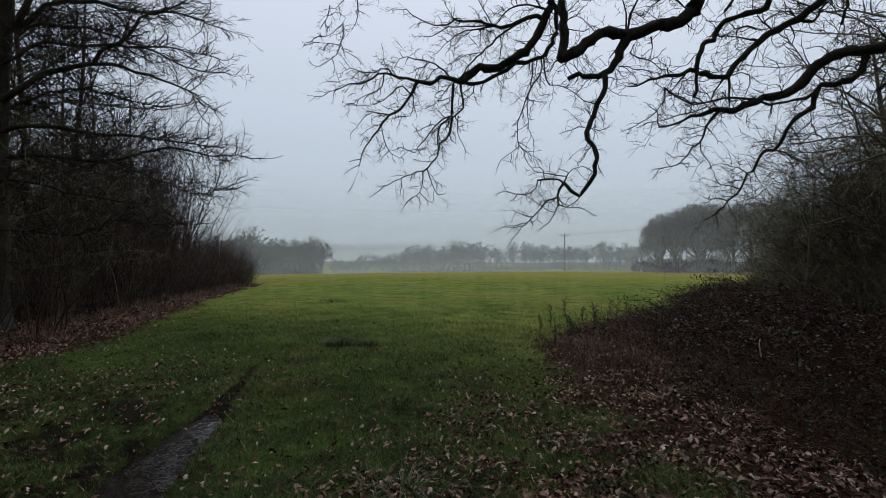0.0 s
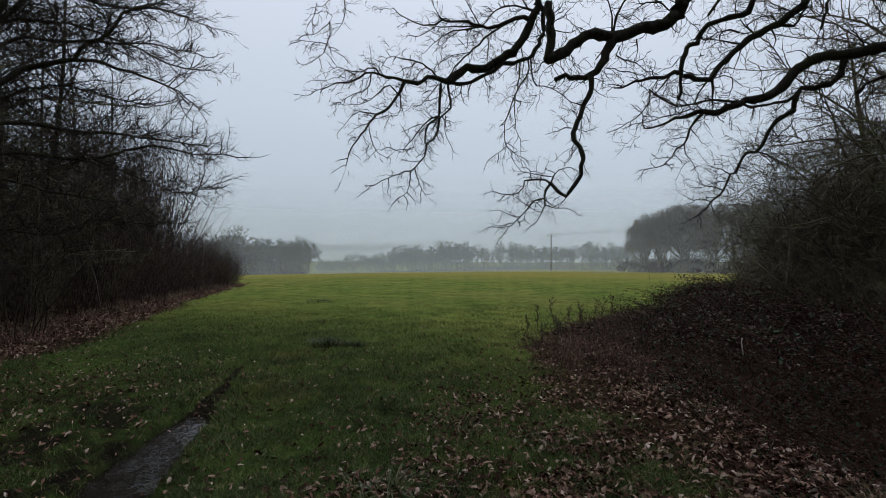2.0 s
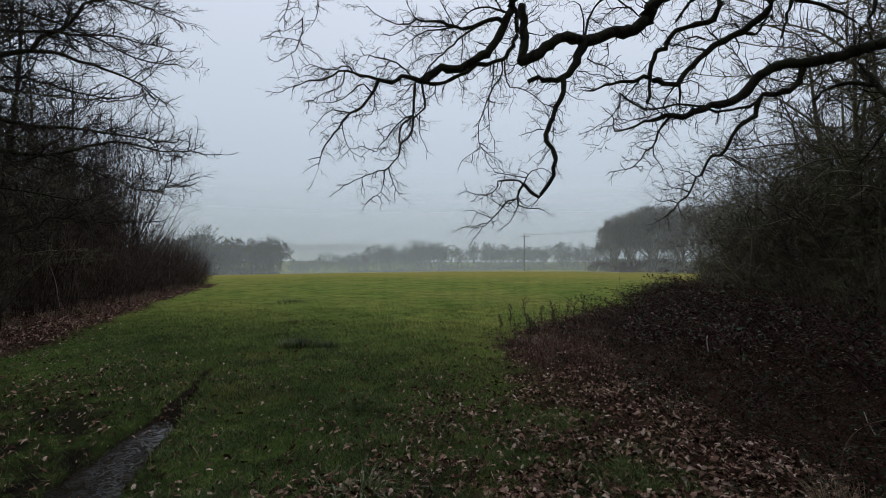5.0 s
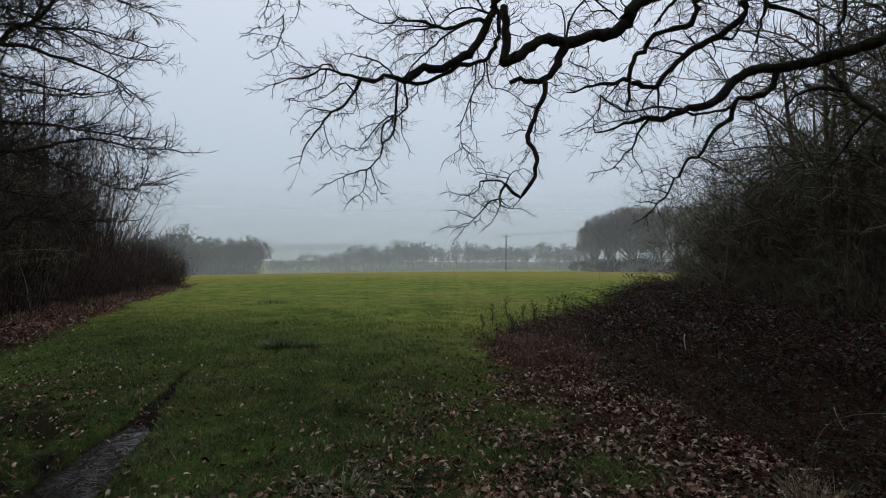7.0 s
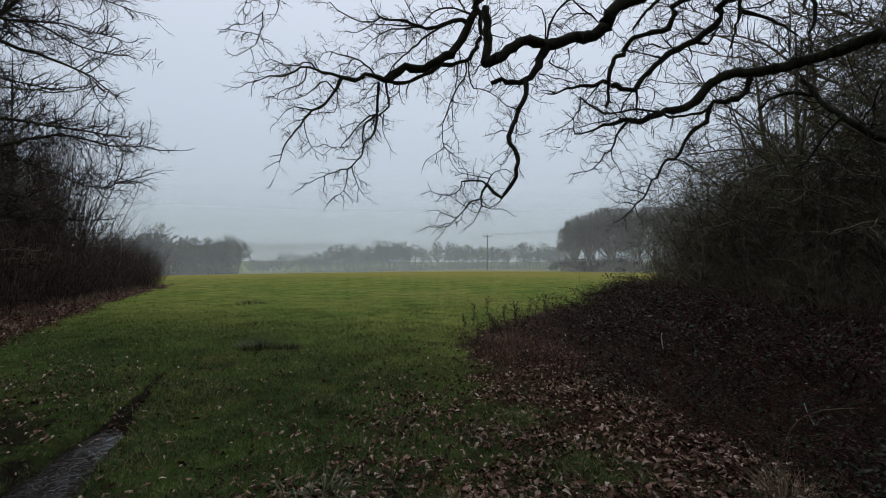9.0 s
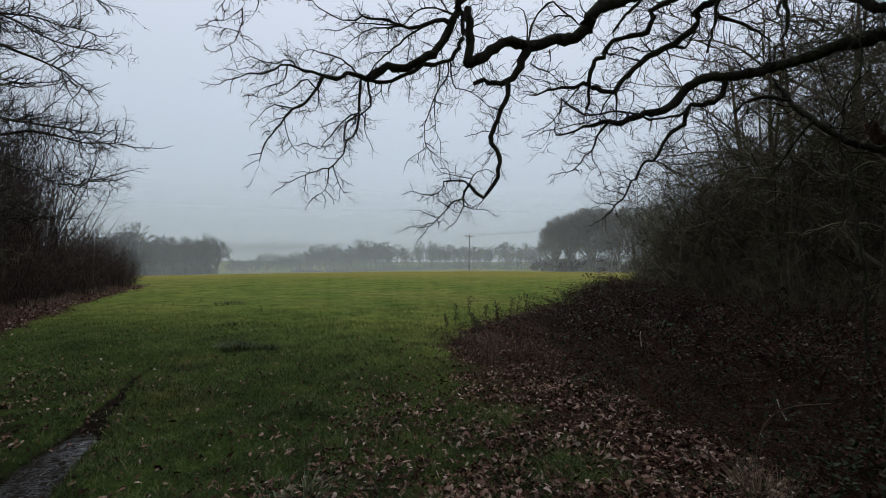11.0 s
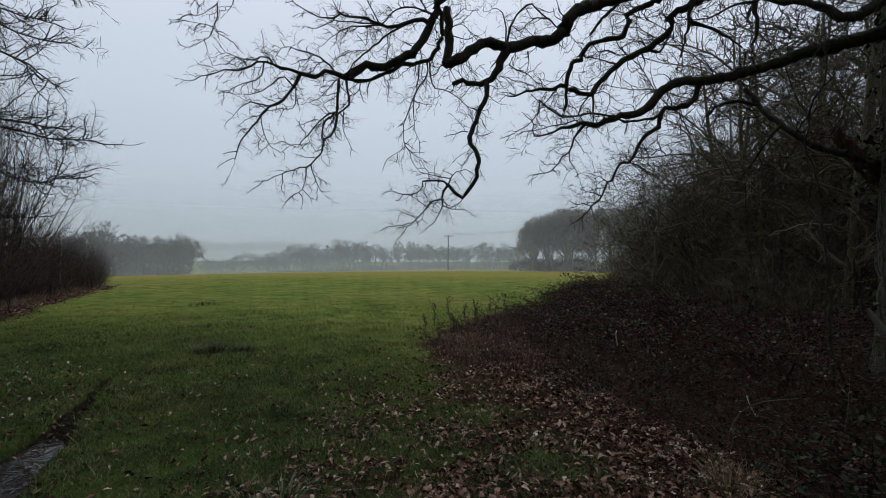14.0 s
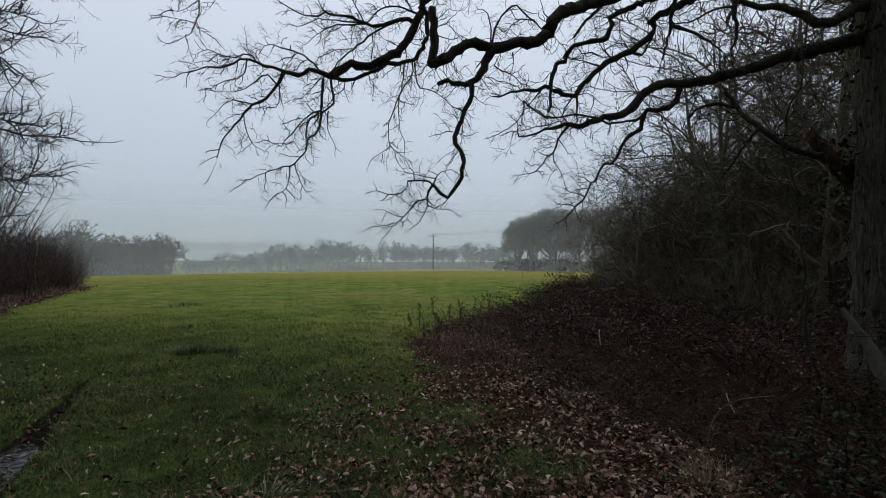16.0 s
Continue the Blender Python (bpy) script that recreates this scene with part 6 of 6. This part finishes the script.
for i in range(64):
    _y = rnd(6.6, 13.5)
    tuft("dead_weed_tuft", "upright pinkish-brown dead weed stems at the bramble edge", "weed", lerp(float(litter_edge(_y)), float(bramble_edge(_y)), rnd(0.0, 1.25)), _y, 32, rnd(0.25, 0.55), 0.0026, 0.34, 0.22, M_WEED, 160 + i, "dead weeds")
random.seed(90)
for i in range(44):
    _y = rnd(5.5, 34)
    tuft("dead_grass_tuft", "tuft of pinkish dead grass along the wood edge", "grass", float(wood_edge(_y)) + rnd(-0.5, 0.9), _y, 60, rnd(0.25, 0.5), 0.0035 + 0.0002 * _y,
         0.3, 0.7, M_DRY, 100 + i, "dead grass along the wood edge")


def dock(x, y, height, seed):
    random.seed(seed)
    stalk = thing("dock_stalk", "dead brown dock stalk with seed whorls", "weed", "dead weed stalks", (x, y, rest(x, y)))
    w = Wood()
    path = wander(Vector((0, 0, -0.03)), Vector((rnd(-.08, .08), rnd(-.08, .08), 1)), height, 7, 0.05)
    w.add(path, [0.006, 0.0055, 0.005, 0.0048, 0.0044, 0.004, 0.003, 0.002])
    part("stem", w.mesh("stem", M_DOCK, 5), stalk)
    w, spots = Wood(), []
    for p in path[2:]:
        for _ in range(2):
            kid = wander(p, side_way(Vector((0, 0, 1)), 38), height * rnd(0.12, 0.3), 3, 0.12)
            w.add(kid, [0.004, 0.0035, 0.003, 0.002])
            spots += [q + any_way() * 0.02 for q in kid[1:] for _ in range(4)]
    tagged(part("side_stem", w.mesh("side_stem", M_DOCK, 4), stalk), kind="stuff")
    v, f = leaf_cloud([tuple(s) for s in spots], 0.03)
    tagged(part("seed_head", mesh_of("seed_head", v, f, M_DOCK), stalk, "dark clustered seed whorls"), kind="stuff")


for i, (x, y, h) in enumerate(((1.05, 12.5, 0.72), (1.45, 12.3, 0.95), (1.9, 12.9, 0.6), (2.25, 13.2, 0.7), (2.6, 13.3, 0.8), (2.9, 13.8, 0.85), (0.75, 11.6, 0.5), (3.4, 14.6, 0.8),
                              (2.05, 12.1, 0.7), (1.3, 10.4, 0.6), (0.9, 9.6, 0.5), (6.5, 18.6, 1.2), (7.2, 19.2, 1.3), (5.6, 17.4, 1.2), (6.1, 18.0, 1.0))):
    dock(x, y, h * 0.72, 120 + i)


def stick(label, pts, r0, r1, material=M_STICK, name="stick", category="stick"):
    w = Wood()
    path = curve_through(pts, 0.05)
    w.add(path, [lerp(r0, r1, i / len(path)) for i in range(len(path))])
    tagged(new(name, w.mesh(name, material, 6 if r1 < 0.06 else 13, (0, 0, 0), 0.1 if r1 < 0.06 else 0.2)), label, category)


stick("pale broken stick standing up in the brambles", [(2.75, 5.78, 0.57), (2.74, 5.78, 0.64), (2.735, 5.79, 0.70), (2.745, 5.79, 0.76)], 0.008, 0.005)
stick("dead bent bramble cane arching over the brambles", [(2.87, 3.97, -0.01), (2.90, 3.95, 0.19), (2.96, 3.91, 0.32), (3.07, 3.82, 0.43), (3.26, 3.66, 0.50)], 0.0045, 0.0025, M_DRY, "dead_cane", "cane")
stick("pale forked twig caught in the brambles", [(3.10, 3.92, 0.29), (3.07, 3.95, 0.37), (3.05, 3.96, 0.45)], 0.006, 0.003)
stick("thin pale twig lying across the thicket", [(4.87, 5.03, 1.32), (4.97, 4.93, 1.38), (5.08, 4.82, 1.40), (5.19, 4.70, 1.45)], 0.004, 0.0025, M_DRY)
stick("slender pale birch sapling at the wood edge", [(-16.57, 26.20, -0.06), (-16.64, 26.16, 1.31), (-16.58, 26.20, 2.30), (-16.74, 26.09, 3.77)], 0.018, 0.008, M_PALE, "birch_sapling", "sapling")
stick("slender pale birch sapling in the thicket", [(-11.54, 13.15, 0.26), (-11.63, 13.08, 1.02), (-11.73, 12.99, 1.52), (-11.69, 13.02, 2.11)], 0.013, 0.006, M_PALE, "birch_sapling", "sapling")
stick("grey weathered fallen log leaning at the foot of the oak", [(4.81, 4.51, 1.13), (4.81, 4.38, 0.97), (4.8, 4.24, 0.8), (4.79, 4.1, 0.58), (4.78, 3.94, 0.38)], 0.02, 0.10, M_STONE, "fallen_log", "log")


def ivy_patch(x, y, wide, deep, high, n, seed):
    """Low trailing ivy and bramble, with leaves of its own size."""
    np.random.seed(seed)
    random.seed(seed)
    patch = thing("ivy_patch", "low trailing ivy with broad dark green leaves under the oak", "ivy", "ivy on the ground", (x, y, rest(x, y)))
    px, py = np.random.normal(0, wide / 2, n), np.random.normal(0, deep / 2, n)
    pz = land(x + px, y + py) - rest(x, y) + high * np.random.random(n) ** 1.5 * np.exp(-(px / wide) ** 2 - (py / deep) ** 2) + 0.03
    v, f = leaf_cloud(np.stack([px, py, pz], axis=-1), 0.06, None, 0.2, 0.15)
    tagged(part("foliage", mesh_of("foliage", v, f, M_IVY), patch), kind="stuff")
    w = Wood()
    for _ in range(26):
        w.add(wander(Vector((rnd(-wide, wide) * 0.5, rnd(-deep, deep) * 0.5, 0.0)), Vector((rnd(-1, 1), rnd(-1, 1), 0.7)), rnd(0.3, 0.7), 5, 0.25, Vector((0, 0, -1)), 0.2), [0.004, 0.0036, 0.003, 0.0026, 0.002, 0.0014])
    tagged(part("stem_tangle", w.mesh("stem_tangle", M_BRAMBLE_STEM, 3), patch), kind="stuff")


for i, (x, y, n) in enumerate(((3.1, 3.0, 420), (3.7, 3.5, 380), (3.3, 2.4, 300), (4.6, 4.0, 350), (5.4, 4.1, 350))):
    ivy_patch(x, y, 0.7, 0.6, 0.35, int(n * 0.75), 300 + i)


# ---- the power line ----
def utility_pole(x, y, top):
    z = rest(x, y)
    pole = thing("utility_pole", "weathered wooden power pole with a crossarm, beyond the crest", "utility pole", at=(x, y, z))
    w = Wood()
    w.add([(0, 0, -0.3), (0, 0, 3), (0, 0, 6), (0, 0, top - z)], [0.17, 0.155, 0.14, 0.125])
    part("post", w.mesh("post", M_POLE, 12), pole)
    arm = bmesh.new()
    bmesh.ops.create_cube(arm, size=1, matrix=Matrix.LocRotScale((0, -0.16, top - z - 0.35), None, (2.0, 0.12, 0.16)))
    bmesh.ops.bevel(arm, geom=arm.edges[:], offset=0.015, segments=1, affect="EDGES")
    me = bpy.data.meshes.new("crossarm")
    arm.to_mesh(me)
    me.materials.append(M_POLE)
    bar = part("crossarm", me, pole)
    for dx in (-0.9, 0.0, 0.9):
        w = Wood()
        lift = 0.0 if dx else 0.28
        h = top - z - 0.27 + lift
        w.add([(dx, -0.16, h - 0.02 - lift), (dx, -0.16, h + 0.08), (dx, -0.16, h + 0.12), (dx, -0.16, h + 0.2), (dx, -0.16, h + 0.26)], [0.02, 0.02, 0.07, 0.075, 0.03])
        part("insulator", w.mesh("insulator", M_CERAMIC, 8), bar, "brown glazed insulator")
    for s in (-1, 1):
        w = Wood()
        w.add([(0, -0.17, top - z - 1.0), (s * 0.6, -0.17, top - z - 0.42)], [0.02, 0.02])
        part("brace", w.mesh("brace", M_STEEL, 5), pole)


POLE = (12.45, 111.3)
utility_pole(*POLE, 7.75)
for dx, lift in ((-0.9, 0.0), (0.0, 0.28), (0.9, 0.0)):
    for far, sag in (((-2.0, 260.0, 3.0), 2.4), ((46.0, 88.0, 10.2), 0.7)):
        a, b = Vector((POLE[0] + dx, POLE[1] - 0.16, 7.68 + lift)), Vector((far[0] + dx, far[1], far[2] + lift))
        w = Wood()
        pts = [a.lerp(b, i / 24) - Vector((0, 0, 4 * sag * (i / 24) * (1 - i / 24))) for i in range(25)]
        w.add(pts, [0.014] * 25)
        tagged(new("overhead_wire", w.mesh("overhead_wire", M_WIRE, 4)), "thin dark overhead power wire sagging into the mist", "wire", "power line wires")


# ---- woods across the valley ----
def far_shapes(seed, bare, twigs, depth):
    """A few round-headed trees 10 m tall, as plain vertex and face arrays."""
    random.seed(seed)
    np.random.seed(seed)
    shapes = []
    for i in range(5):
        w = Wood()
        stem, boughs = forked_crown(10.0, rnd(3.6, 4.8), depth, 0.048, 6, bare, twigs)
        w.add(stem, [0.2, 0.17, 0.15, 0.12, 0.09, 0.06])
        for path, radii, branches in boughs:
            w.add(path, radii)
            for p, r in branches:
                w.add(p, r)
        me = w.mesh("far_shape", M_FAR, 2)
        v = np.empty(len(me.vertices) * 3, dtype=np.float32)
        me.vertices.foreach_get("co", v)
        q = np.empty(len(me.loops), dtype=np.int32)
        me.loops.foreach_get("vertex_index", q)
        shapes.append((v.reshape(-1, 3), q.reshape(-1, 4)))
        bpy.data.meshes.remove(me)
    return shapes


FAR_TREES, FAR_BUSHES = far_shapes(205, 0.18, 3, 4), far_shapes(206, -0.05, 3, 2)


def far_trees(name, label, seed, rows, shapes, sink=0.3):
    """Bare far-off trees past counting, in one mesh. rows: (az0, az1, r, count, low, high)."""
    random.seed(seed)
    verts, faces, base = [], [], 0
    for a0, a1, r, count, lo, hi in rows:
        for i in range(count):
            a, d = radians(lerp(a0, a1, (i + rnd(0.1, 0.9)) / count)), r * rnd(0.95, 1.05)
            x, y, h = d * math.sin(a), d * math.cos(a), rnd(lo, hi) / 10
            v, q = random.choice(shapes)
            t, wide = rnd(0, 6.28), h * rnd(0.85, 1.2)
            c, s = math.cos(t) * wide, math.sin(t) * wide
            verts.append(np.stack([x + c * v[:, 0] - s * v[:, 1], y + s * v[:, 0] + c * v[:, 1], rest(x, y) - sink + h * v[:, 2]], axis=-1))
            faces.append(q + base)
            base += len(v)
    tagged(new(name, mesh_of(name, np.concatenate(verts), [np.concatenate(faces)], M_FAR)), label, "woodland", kind="stuff")


far_trees("valley_wood", "bare wood along the valley side, grey in the mist", 201, [(-33, -27.2, 172, 14, 10.5, 16), (-27.2, -21.2, 172, 13, 7.5, 13.5), (-31, -22, 192, 18, 11, 13.5)], FAR_TREES)
far_trees("valley_scrub", "bare scrub filling the foot of the valley wood", 207, [(-33, -21.6, 168, 44, 3.5, 6.5), (-31, -22.2, 180, 40, 5, 8.5)], FAR_BUSHES, 1.2)
far_trees("valley_wood", "line of bare trees deep in the valley mist", 202,
          [(-12.4, -3, 290, 20, 11.5, 19.5), (-17.2, -16.2, 250, 1, 12.5, 13), (-20.5, -17.8, 265, 4, 7, 9), (-21, -12, 305, 16, 8, 11), (-15.2, -12.0, 300, 5, 11, 14.5), (-11, 9, 320, 32, 10, 18), (2, 15.5, 335, 24, 10, 18), (10.5, 15.5, 250, 9, 8, 11.5)], FAR_TREES)
far_trees("valley_scrub", "bare scrub under the trees in the valley mist", 208,
          [(-14.0, -2, 284, 60, 5, 9.5), (-3, 6, 312, 52, 5.5, 9.5), (5, 16, 330, 50, 5, 9.5), (-20.6, -14, 270, 14, 3.5, 6.5), (-23, 17, 470, 44, 6, 9)], FAR_BUSHES, 1.2)
far_trees("valley_wood", "faint wood on the far hillside, almost lost in mist", 203, [(-23, 17, 560, 60, 12, 17), (-22, -16, 640, 12, 14, 18), (-23, 2, 520, 30, 9, 13)], FAR_TREES)
far_trees("far_hedge", "low dark hedge beyond the crest", 204, [(5.0, 15.5, 180, 34, 1.6, 2.8), (-20.6, -12.5, 400, 24, 2.4, 3.6)], FAR_BUSHES)
